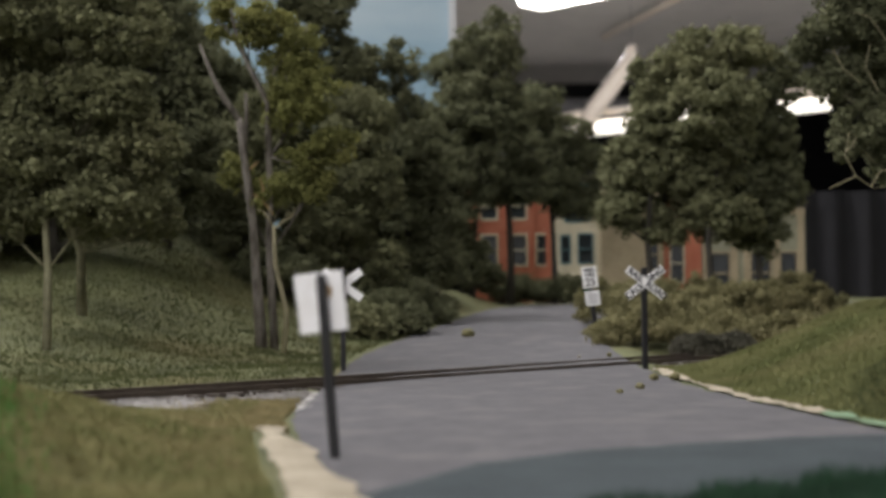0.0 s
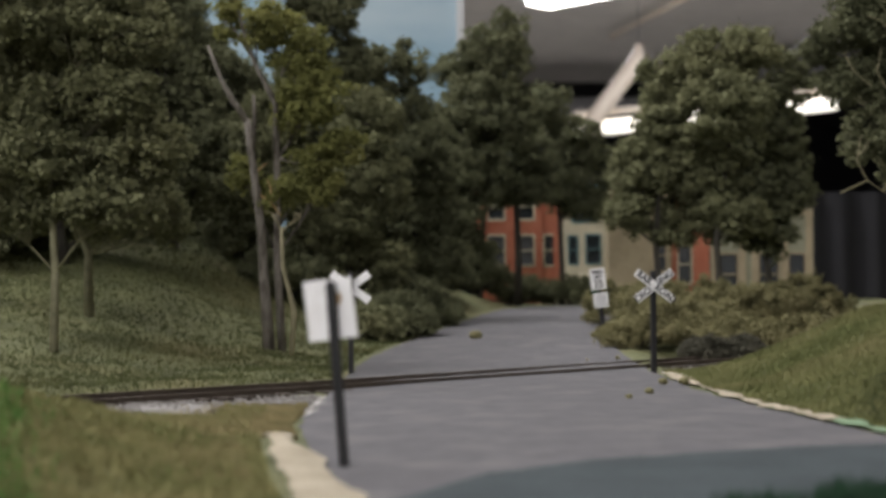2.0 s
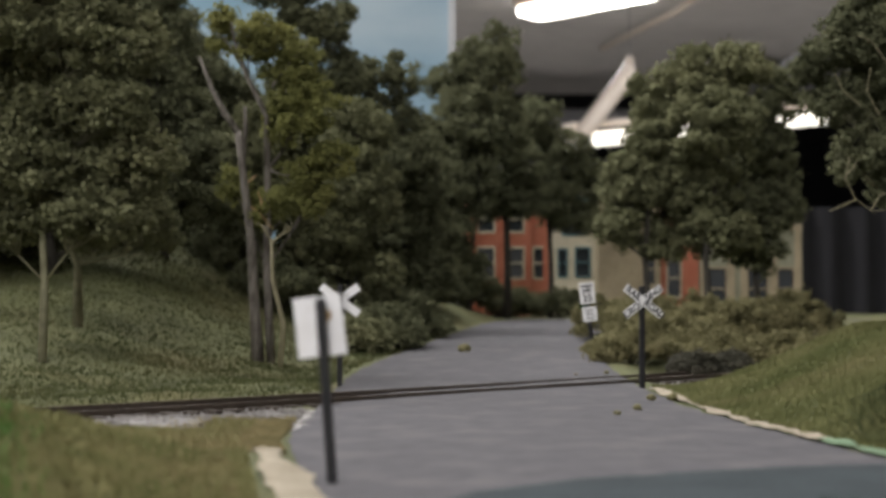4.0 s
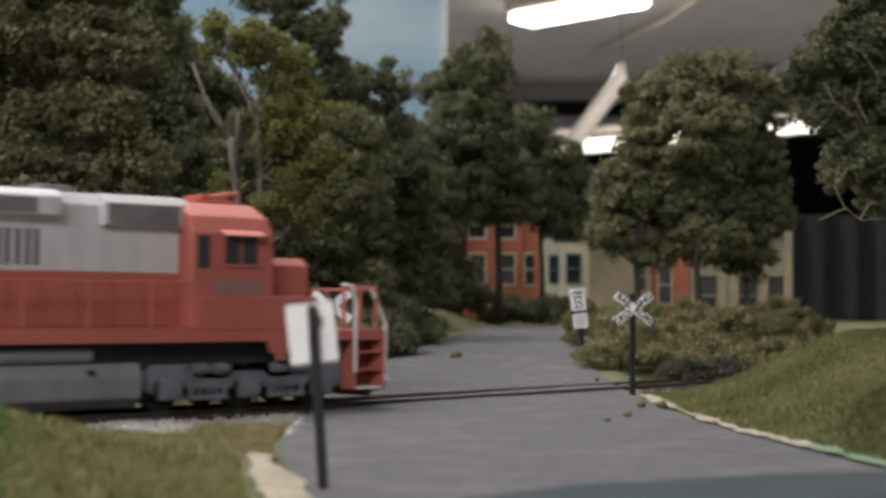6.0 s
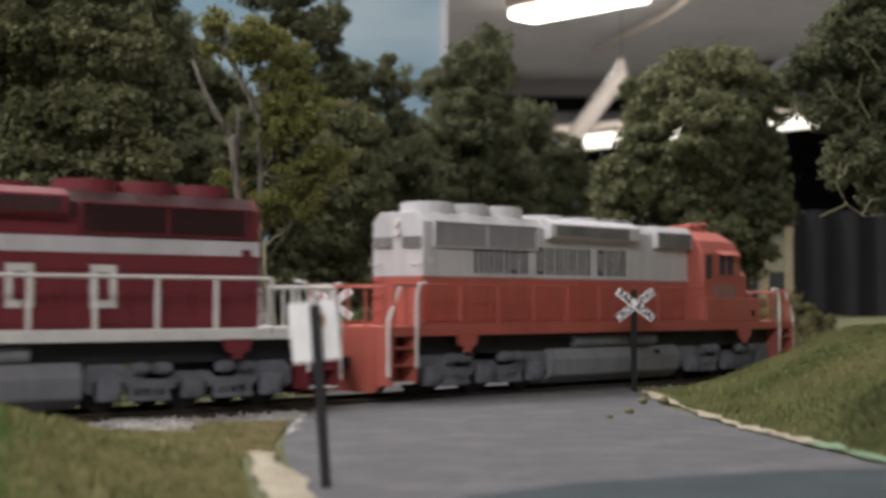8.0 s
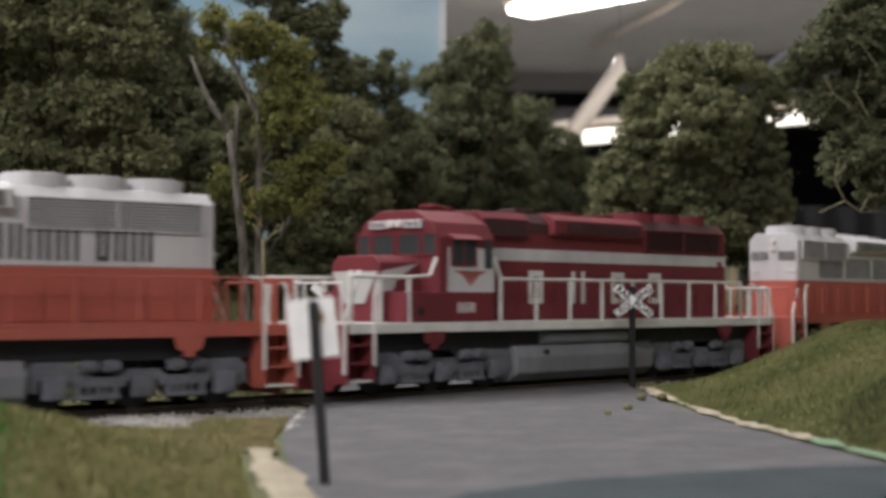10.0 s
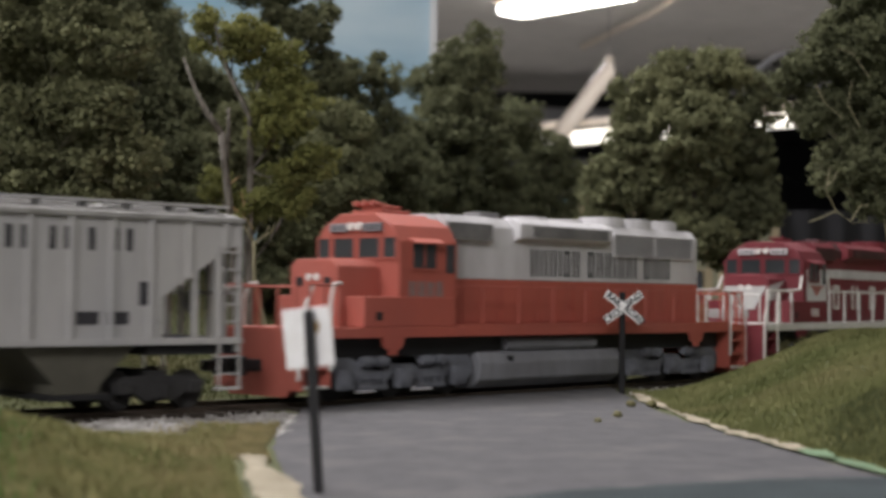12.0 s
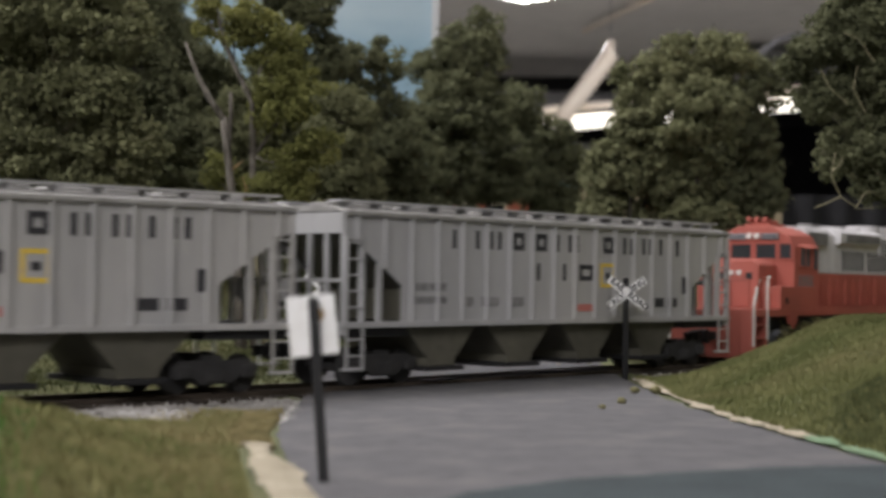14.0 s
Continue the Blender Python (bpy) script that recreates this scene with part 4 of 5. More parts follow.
def hopper_car(label):
    """A ribbed covered hopper; the end with the reporting marks is at -x."""
    t = thing("covered_hopper", label, "freight car", None, "train")
    L = 8.3
    side = [(-L, 4.14), (-L, 3.65), (-L + 0.5, 3.4), (-L + 2.0, 2.42), (-L + 2.0, 1.55), (L - 2.0, 1.55), (L - 2.0, 2.42), (L - 0.5, 3.4), (L, 3.65), (L, 4.14)]
    for sy in (-1, 1):
        bm = B()
        prism(bm, side, *sorted((sy * 1.44, sy * 1.5)), axis="y")
        body = part("side_sheet", bm, CAR_GREY, t)
        for k in range(18):
            x = -L + 0.45 + k * (2 * L - 0.9) / 17
            end = L - abs(x)
            z0 = 1.55 if end > 2.0 else 3.75 - (end - 0.1) * 0.72
            bm = B()
            prism(bm, [(x - 0.055, sy * 1.5), (x - 0.035, sy * 1.6), (x + 0.035, sy * 1.6), (x + 0.055, sy * 1.5)], z0, 4.11, "z")
            part("rib", bm, CAR_GREY, body)
        bm = B()
        box(bm, -L, L, *sorted((sy * 1.42, sy * 1.62)), 4.07, 4.18, 0.02)
        part("eave_rail", bm, CAR_ROOF, t)
        bm = B()
        box(bm, -L, L, *sorted((sy * 1.4, sy * 1.6)), 1.42, 1.56, 0.015)
        part("side_sill", bm, CAR_GREY, t)
        # end posts and ladders
        for sx in (-1, 1):
            for x in (L - 0.06, L - 0.62, L - 1.2):
                bm = B()
                top = 4.08 if x > L - 0.1 else 3.75 - (L - x - 0.1) * 0.72
                box(bm, sx * x - 0.05, sx * x + 0.05, *sorted((sy * 1.42, sy * 1.55)), 1.5, top)
                part("end_post", bm, CAR_GREY, t)
            ladder = B()
            for z in np.arange(0.75, 3.6, 0.38):
                box(ladder, *sorted((sx * (L - 0.06), sx * (L - 0.6))), *sorted((sy * 1.55, sy * 1.59)), z, z + 0.04)
            for x in (L - 0.08, L - 0.6):
                box(ladder, *sorted((sx * x - 0.025, sx * x + 0.025)), *sorted((sy * 1.55, sy * 1.6)), 0.45, 3.6)
            box(ladder, *sorted((sx * (L - 0.05), sx * (L - 0.62))), *sorted((sy * 1.4, sy * 1.62)), 0.42, 0.48)
            part("ladder", ladder, CAR_GREY, t)
    # body core and end slope sheets, shade under the body painted in
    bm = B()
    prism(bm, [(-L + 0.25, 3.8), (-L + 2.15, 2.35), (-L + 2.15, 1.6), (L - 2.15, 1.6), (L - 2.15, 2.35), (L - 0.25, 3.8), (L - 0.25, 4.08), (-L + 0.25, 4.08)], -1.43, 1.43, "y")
    part("slope_sheet", bm, CAR_SHADE, t, "slope sheets with shade put into their colour")
    for sx in (-1, 1):
        bm = B()
        box(bm, *sorted((sx * L, sx * (L - 0.1))), -1.5, 1.5, 3.65, 4.14)
        for y in (-0.9, -0.3, 0.3, 0.9):
            box(bm, *sorted((sx * L, sx * (L - 0.1))), y - 0.05, y + 0.05, 1.5, 3.68)
        box(bm, *sorted((sx * L, sx * (L - 0.12))), -1.5, 1.5, 1.25, 1.56)
        box(bm, *sorted((sx * L, sx * (L - 0.06))), -1.5, 1.5, 2.5, 2.58)
        part("end_frame", bm, CAR_GREY, t)
        bm = B()
        box(bm, *sorted((sx * (L - 2.3), sx * L)), -1.4, 1.4, 1.2, 1.42)
        part("end_platform", bm, UNDER, t)
        bm = B()
        box(bm, *sorted((sx * L, sx * (L + 0.38))), -0.14, 0.14, 0.75, 1.0, 0.03)
        box(bm, *sorted((sx * (L + 0.3), sx * (L + 0.6))), -0.2, 0.14, 0.66, 1.06, 0.05)
        part("coupler", bm, UNDER, t, "black knuckle coupler")
        bm = B()
        disc(bm, sx * (L + 0.05), 0.6, 2.3, 0.28, 0.06, "x", 18)
        part("brake_wheel", bm, CAR_GREY, t)
    # bays, painted in the same shade colour
    for k in range(4):
        a, b = -L + 2.1 + k * 3.05, -L + 5.15 + k * 3.05
        c = (a + b) / 2
        bm = B()
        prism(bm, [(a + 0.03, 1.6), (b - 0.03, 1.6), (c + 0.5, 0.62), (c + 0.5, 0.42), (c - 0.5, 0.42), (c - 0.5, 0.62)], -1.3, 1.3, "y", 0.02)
        bay = part("hopper_bay", bm, CAR_SHADE, t, "discharge bay with shade put into its olive-grey colour")
        bm = B()
        box(bm, c - 0.7, c + 0.7, -1.45, 1.45, 0.3, 0.42, 0.02)
        part("outlet_gate", bm, UNDER, bay)
    # roof
    bm = B()
    prism(bm, [(-1.5, 4.16), (-1.2, 4.27), (-0.6, 4.33), (0.6, 4.33), (1.2, 4.27), (1.5, 4.16)], -L, L, "x", 0.02)
    roof = part("roof", bm, CAR_ROOF, t)
    for k in range(6):
        x = -6.6 + k * 2.64
        bm = B()
        box(bm, x - 1.1, x + 1.1, -0.35, 0.35, 4.33, 4.44, 0.03)
        part("hatch", bm, CAR_ROOF, roof)
    for sy in (-1, 1):
        bm = B()
        box(bm, -L + 0.2, L - 0.2, *sorted((sy * 0.75, sy * 1.25)), 4.41, 4.46)
        for k in range(16):
            x = -L + 0.5 + k * (2 * L - 1) / 15
            box(bm, x - 0.03, x + 0.03, *sorted((sy * 0.8, sy * 1.2)), 4.26, 4.42)
        part("running_board", bm, CAR_GREY, roof)
    for sx in (-1, 1):
        car_truck(t, sx * (L - 1.8))
    # lettering on both sides
    for sy in (-1, 1):
        f = -sy
        y = sy * 1.5
        letter_bars("company_lettering", ["bibooib", "obbib"], *((-4.75, 5.8) if f > 0 else (-5.8, 4.75)), 3.38, 3.85, y, sy * 0.012, INK, t, wide=0.5, stroke=0.31, flip=f)
        letter_bars("company_lettering", ["ibo"], *((-1.4, 1.6) if f > 0 else (-1.6, 1.4)), 2.6, 3.05, y, sy * 0.012, INK, t, wide=0.5, stroke=0.31, flip=f)
        bm = B()
        c = 2.0 * f
        for a in ((c - 0.34, c + 0.34, 2.42, 2.52), (c - 0.34, c + 0.34, 3.0, 3.1), (c - 0.34, c - 0.24, 2.52, 3.0), (c + 0.24, c + 0.34, 2.52, 3.0)):
            box(bm, a[0], a[1], *sorted((y, y + sy * 0.012)), a[2], a[3])
        emblem = part("emblem", bm, YELLOW, t, "yellow emblem as a plain shape")
        bm = B()
        box(bm, c - 0.1, c + 0.1, *sorted((y, y + sy * 0.014)), 2.66, 2.84)
        part("emblem_core", bm, INK, emblem)
        letter_bars("reporting_marks", [4], *sorted((-6.0 * f, -4.7 * f)), 2.3, 2.5, y, sy * 0.012, INK, t, wide=0.6)
        letter_bars("car_number_bars", [5], *sorted((-6.0 * f, -4.7 * f)), 1.98, 2.16, y, sy * 0.012, INK, t, wide=0.6)
        for a, b in ((-4.2, -3.7), (-3.4, -2.7), (-2.3, -1.7)):
            letter_bars("data_bars", [5], *sorted((a * f, b * f)), 1.9, 2.15, y, sy * 0.01, GRIME, t, wide=0.7)
        for a, b in ((4.3, 4.8), (5.0, 5.5)):
            bm = B()
            box(bm, *sorted((a * f, b * f)), *sorted((y, y + sy * 0.012)), 1.85, 2.12)
            part("data_panel", bm, INK, t, "small black data panel")
        bm = B()
        box(bm, *sorted((5.75 * f, 5.97 * f)), *sorted((y, y + sy * 0.012)), 2.25, 2.75)
        part("label_strip", bm, INK, t, "narrow black label strip")
        bm = B()
        box(bm, *sorted((0.6 * f, 1.3 * f)), *sorted((y, y + sy * 0.01)), 1.75, 1.95)
        part("stencil", bm, PALE_RED, t, "faded red stencil")
    return t


# ---------------------------------------------------------------- signs
def crossbuck(x, y, z, rz, face, label):
    t = thing("crossbuck_sign", label, "sign", P(x, y, z, 0, 0, rz), "crossbucks")
    bm = B()
    box(bm, -0.07, 0.07, -0.07, 0.07, -0.2, 2.75, 0.012)
    part("post", bm, BLACK, t)
    for a in (-1, 1):
        bm = B()
        m = Matrix.Translation((0, -0.1 - 0.03 * (a > 0), 2.33)) @ Matrix.Rotation(radians(a * 36), 4, "Y")
        box(bm, -0.66, 0.66, -0.015, 0.015, -0.115, 0.115, 0.006, m)
        blade = part("blade", bm, WHITE_SIGN, t, "white crossed blade")
        if face:
            m2 = P(0, -0.122 - 0.03 * (a > 0), 2.33, 90, 0, 0) @ Matrix.Rotation(radians(-a * 36), 4, "Z")
            if a > 0:
                for text, d in (("RAIL", -0.36), ("ROAD", 0.38)):
                    words("lettering", text, 0.25, m2 @ P(d, 0, 0), INK, blade, "black sign lettering")
            else:
                for text, d in (("CROS", -0.37), ("SING", 0.36)):
                    words("lettering", text, 0.25, m2 @ P(d, 0, 0), INK, blade, "black sign lettering")
    return t


def build_signs():
    crossbuck(5.62, 41.4, -0.02, 12, True, "white railroad crossbuck lettered in black on a black post")
    crossbuck(-2.82, 41.7, 0.0, 187, False, "blank back of a white crossbuck on a black post")
    # the near road sign, seen from behind
    t = thing("road_sign", "blank white back of a road sign on a leaning black post", "sign", P(-1.42, 19.3, -0.04, 0, -4.0, 2))
    bm = B()
    box(bm, -0.068, 0.068, -0.055, 0.055, -0.2, 2.34, 0.02)
    disc(bm, 0, 0, 2.34, 0.075, 0.06, "y", 14)
    part("post", bm, BLACK, t)
    bm = B()
    box(bm, -0.34, 0.29, 0.065, 0.09, 1.65, 2.43, 0.008, Matrix.Rotation(radians(-2.5), 4, "Y") @ Matrix.Translation((0.085, 0, 0)))
    part("sign_plate", bm, WHITE_SIGN, t, "white sign plate")
    bm = B()
    disc(bm, 0.03, 0.062, 2.18, 0.1, 0.008, "y", 16)
    part("rust_stain", bm, TAN_TWIG, t, "rusty bolt washer")
    # speed limit post
    t = thing("speed_limit_sign", "two small white road signs on a leaning dark post", "sign", P(5.98, 58.2, 0.5, 0, -6, 8))
    bm = B()
    box(bm, -0.08, 0.08, -0.06, 0.06, -0.3, 2.2, 0.015)
    part("post", bm, BLACK, t)
    bm = B()
    box(bm, -0.31, 0.29, -0.09, -0.06, 1.72, 2.55, 0.01)
    p1 = part("sign_plate", bm, WHITE_SIGN, t)
    for text, z, s in (("SPEED", 2.4, 0.17), ("LIMIT", 2.22, 0.17), ("25", 1.93, 0.42)):
        words("lettering", text, s, P(-0.01, -0.098, z, 90), INK, p1, "black sign lettering")
    bm = B()
    box(bm, -0.27, 0.3, -0.09, -0.06, 1.02, 1.58, 0.01)
    p2 = part("sign_plate", bm, WHITE_SIGN, t)
    for z in (1.45, 1.3, 1.15):
        letter_bars("lettering_bars", [5], -0.2, 0.22, z - 0.05, z + 0.05, -0.09, -0.01, INK, p2, wide=0.7)
    bm = B()
    box(bm, -0.36, -0.05, -0.08, -0.05, 1.58, 1.7)
    part("green_tag", bm, DEEP_GREEN, t)


# ---------------------------------------------------------------- buildings
def house(x0, x1, y, z0, h, wall_mat, trim, label, windows, depth=9.0):
    """A flat-fronted town building; windows: (x, z, width, height)."""
    t = thing("town_building", label, "building", P((x0 + x1) / 2, y, z0), "buildings behind the trees")
    w = (x1 - x0) / 2
    bm = B()
    xs = sorted({-w, w, *(c for a in windows for c in (a[0] - a[2] / 2, a[0] + a[2] / 2))})
    zs = sorted({-1.5, h, *(c for a in windows for c in (a[1], a[1] + a[3]))})
    net = [[bm.verts.new((x, 0, z)) for x in xs] for z in zs]
    for k in range(len(zs) - 1):
        for q in range(len(xs) - 1):
            cx, cz = (xs[q] + xs[q + 1]) / 2, (zs[k] + zs[k + 1]) / 2
            if not any(abs(cx - a[0]) < a[2] / 2 and a[1] < cz < a[1] + a[3] for a in windows):
                bm.faces.new((net[k][q], net[k][q + 1], net[k + 1][q + 1], net[k + 1][q]))
    bmesh.ops.delete(bm, geom=[v for v in bm.verts if not v.link_faces], context="VERTS")
    sheet = bmesh.ops.extrude_face_region(bm, geom=bm.faces[:])
    bmesh.ops.translate(bm, vec=(0, 0.35, 0), verts=[v for v in sheet["geom"] if isinstance(v, bmesh.types.BMVert)])
    part("wall", bm, wall_mat, t)
    for x0w, x1w, y0w, y1w in ((-w, -w + 0.35, 0.35, depth), (w - 0.35, w, 0.35, depth), (-w + 0.35, w - 0.35, depth - 0.35, depth)):
        bm = B()
        box(bm, x0w, x1w, y0w, y1w, -1.5, h)
        part("wall", bm, wall_mat, t)
    bm = B()
    box(bm, -w - 0.15, w + 0.15, -0.25, depth + 0.15, h, h + 0.3, 0.03)
    part("roof", bm, BARK_DARK, t)
    bm = B()
    box(bm, -w + 0.02, w - 0.02, -0.14, 0.0, h - 0.5, h - 0.15, 0.03)
    part("cornice", bm, trim, t)
    for q in windows:
        bm = B()
        box(bm, q[0] - q[2] / 2, q[0] + q[2] / 2, 0.2, 0.24, q[1], q[1] + q[3])
        win = part("window", bm, GLASS_DARK, t)
        bm = B()
        a, b, lo, hi = q[0] - q[2] / 2, q[0] + q[2] / 2, q[1], q[1] + q[3]
        for f in ((a - 0.1, a, lo - 0.1, hi + 0.1), (b, b + 0.1, lo - 0.1, hi + 0.1), (a, b, lo - 0.12, lo), (a, b, hi, hi + 0.12), (a, b, (lo + hi) / 2 - 0.04, (lo + hi) / 2 + 0.04)):
            box(bm, f[0], f[1], -0.05, 0.2, f[2], f[3])
        part("window_frame", bm, trim, win)
    return t


def pilasters(t, xs, h, mat):
    for x in xs:
        bm = B()
        box(bm, x - 0.22, x + 0.22, -0.12, 0.0, -1.5, h - 0.5, 0.02)
        part("pilaster", bm, mat, t)


def build_town():
    a = house(1.74, 7.30, 96, 1.2, 8.5, BRICK_ORANGE, TRIM_CREAM, "orange brick town building half hidden by trees", [(-1.5, 2.6, 1.0, 1.9), (0.4, 2.6, 1.0, 1.9), (2.0, 2.6, 0.8, 1.9), (-1.5, 5.6, 1.0, 1.6), (0.4, 5.6, 1.0, 1.6)])
    pilasters(a, (-2.3, -0.55, 1.25, 2.4), 8.5, BRICK_ORANGE)
    house(7.32, 10.14, 96, 1.2, 8.0, TRIM_CREAM, TRIM_TEAL, "narrow cream building with dark teal window trim", [(-0.75, 2.7, 0.5, 1.7), (0.55, 2.7, 0.85, 1.8), (0.0, 5.4, 1.4, 1.6)])
    house(10.16, 14.17, 95, 1.2, 8.0, STUCCO_TAN, STUCCO_TAN, "plain tan stucco building wall", [(1.3, 2.2, 0.7, 1.9), (-0.8, 5.4, 0.8, 1.4)])
    b = house(14.19, 16.79, 96, 1.2, 8.2, BRICK_ORANGE, TRIM_CREAM, "dark red brick building behind a tree", [(-0.3, 1.4, 0.8, 2.4), (0.2, 5.2, 0.9, 1.6)])
    c = house(16.81, 23.4, 95.5, 1.2, 6.2, STUCCO_GREY, STUCCO_TAN, "grey-green storefront with tan pilasters", [(-2.2, 0.6, 1.1, 2.6), (0.4, 0.6, 1.2, 2.6), (2.2, 0.6, 1.0, 2.6)])
    pilasters(c, (-3.05, -1.3, -0.5, 1.4, 3.0), 6.2, STUCCO_TAN)


# ---------------------------------------------------------------- the room
def slab(name, label, a, b, mat, cat="wall"):
    bm = B()
    box(bm, a[0], b[0], a[1], b[1], a[2], b[2])
    return tagged(finish(name, bm, mat), label, cat, kind="structure")


def build_room():
    slab("room_floor", "pale unseen basement floor that bounces fill light", (-320, -260, -101), (420, 920, -96), ROOM_BOUNCE, "floor")
    slab("ceiling", "pale grey basement ceiling", (-320, -260, CEIL), (420, 700, CEIL + 6), CEILING_PAINT, "ceiling")
    # far ceiling and wall coloured near-black to stand for the unlit depth
    slab("ceiling_far", "far ceiling with the room's darkness put into its colour", (-320, 700, CEIL + 2), (420, 920, CEIL + 8), CLOTH_AND_FAR_DARK, "ceiling")
    slab("wall_north", "far basement wall with the room's darkness put into its colour", (-320, 920, -96), (420, 926, CEIL + 8), CLOTH_AND_FAR_DARK)
    slab("wall_south", "pale unseen basement wall behind the camera that bounces fill light", (-320, -266, -96), (420, -260, CEIL), ROOM_BOUNCE)
    slab("wall_west", "pale unseen basement side wall that bounces fill light", (-326, -266, -96), (-320, 926, CEIL), ROOM_BOUNCE)
    slab("wall_east", "pale unseen basement side wall that bounces fill light", (420, -266, -96), (426, 926, CEIL), ROOM_BOUNCE)
    # layout edge and painted sky
    bm = B()
    box(bm, -136, 97, -85, 121.5, -8, -1.6)
    deck = tagged(finish("layout_deck", bm, SLEEPER), "plywood deck carrying the model landscape", "deck", kind="structure")
    for x in (-130, -20, 92):
        for y in (-78, 20, 116):
            bm = B()
            box(bm, x - 3, x + 3, y - 3, y + 3, -96, -8, 0.3)
            part("bench_leg", bm, SLEEPER, deck)
    bm = B()
    box(bm, -95, 0.55, 100, 101, -1.6, 44)
    board = tagged(finish("backdrop", bm, SKY_PAINT), "blue hand-painted sky backdrop board", "backdrop", kind="structure")
    bm = B()
    box(bm, 0.55, 1.05, 99.7, 101.3, -1.6, 44)
    part("board_edge", bm, BOARD_FRAME, board, "pale raw board edge")
    # black curtain behind the town
    bm = B()
    pts = [(24 + k * 0.8, 118 + 0.5 * math.sin(k * 1.9)) for k in range(90)]
    lo = [bm.verts.new((x, y, -1.6)) for x, y in pts]
    hi = [bm.verts.new((x, y, 9.8)) for x, y in pts]
    for i in range(len(pts) - 1):
        bm.faces.new((lo[i], lo[i + 1], hi[i + 1], hi[i]))
    tagged(finish("curtain", bm, CLOTH_AND_FAR_DARK, smooth=True), "black cloth curtain hanging behind the layout", "curtain", kind="structure")
    # ceiling fixture
    t = thing("ceiling_light", "lit fluorescent ceiling fixture", "lamp", P(45.5, 458, CEIL, 0, 0, -46), "ceiling lights")
    bm = B()
    box(bm, -25, 25, -7, 7, -4, 0, 1.0)
    part("housing", bm, PIPE_WHITE, t)
    bm = B()
    box(bm, -24, 24, -6, 6, -7, -4, 1.5)
    part("diffuser", bm, DIFFUSER_GLOW, t, "glowing diffuser")
    # hanging tube and its bracket
    t = thing("tube_light", "long lit fluorescent tube hung low across the room", "lamp", P(69, 400, 48.5, 0, 0, 6))
    bm = B()
    tube(bm, [(-37, 0, -4), (37, 0, 4)], 2.0, 12)
    part("tube", bm, TUBE_GLOW, t, "glowing tube")
    bm = B()
    prism(bm, [(-36, -0.5), (36, 7.2), (36, 8.6), (-36, 0.9)], -2.4, 2.4, "y")
    part("reflector", bm, PIPE_WHITE, t)
    t = thing("pipe_arm", "white plastic pipe arm slanting up to the ceiling", "pipe", P(38.5, 392, 47))
    bm = B()
    tube(bm, [(-1, 0, -4), (0, 0, 0), (12, 0, 16.0), (12.2, 0, 20)], [1.6, 2.4, 2.3, 1.2], 12)
    part("arm", bm, PIPE_WHITE, t, smooth=True)
    bm = B()
    tube(bm, [(12.2, 0, 20), (12, 2, 53)], 0.1, 6)
    part("hanger_wire", bm, DUCT, t)
    t = thing("ceiling_conduit", "thin white conduit on the ceiling", "conduit", P(0, 0, CEIL - 3))
    bm = B()
    tube(bm, [(61.5, 554.5, 0), (77.7, 482.7, 0), (84, 455, 2.5)], 1.0, 8)
    part("conduit", bm, PIPE_WHITE, t)
    # far dark ducts
    for x, y, z, w, h in ((60, 640, 78, 140, 12), (40, 690, 62, 160, 10), (150, 600, 92, 60, 8)):
        t = thing("air_duct", "dim grey duct under the far ceiling", "duct", P(x, y, z))
        bm = B()
        box(bm, -w / 2, w / 2, -10, 10, -h / 2, h / 2, 1.5)
        part("duct_run", bm, DUCT, t)
        for k in range(4):
            bm = B()
            box(bm, -w / 2 + k * w / 3 - 0.8, -w / 2 + k * w / 3 + 0.8, -11, 11, -h / 2 - 1, h / 2 + 1)
            part("duct_flange", bm, DUCT, t)
        for k in (-1, 1):
            bm = B()
            box(bm, k * w / 3 - 0.5, k * w / 3 + 0.5, -0.5, 0.5, h / 2 - 0.5, CEIL + 0.5 - z)
            part("hanger_strap", bm, DUCT, t)
    t = thing("lamp_bracket", "curved white pipe bracket above the hanging tube light", "bracket", P(0, 401, 0))
    bm = B()
    tube(bm, [(79, 0, 70.5), (83, 0, 69.5), (86.5, 0, 66), (88.5, 0, 61), (88.8, 0, 52)], 0.9, 8)
    part("curved_pipe", bm, DUCT, t, smooth=True)
    bm = B()
    tube(bm, [(104, 0, 71), (98, 0, 69.5), (93, 0, 66), (89.5, 0, 60)], 0.9, 8)
    part("curved_pipe", bm, DUCT, t, smooth=True)


# ---------------------------------------------------------------- planting
def at(px_, depth):
    """x at a depth on the line of sight through a bearing given in thousandths."""
    return px_ / 1000 * depth


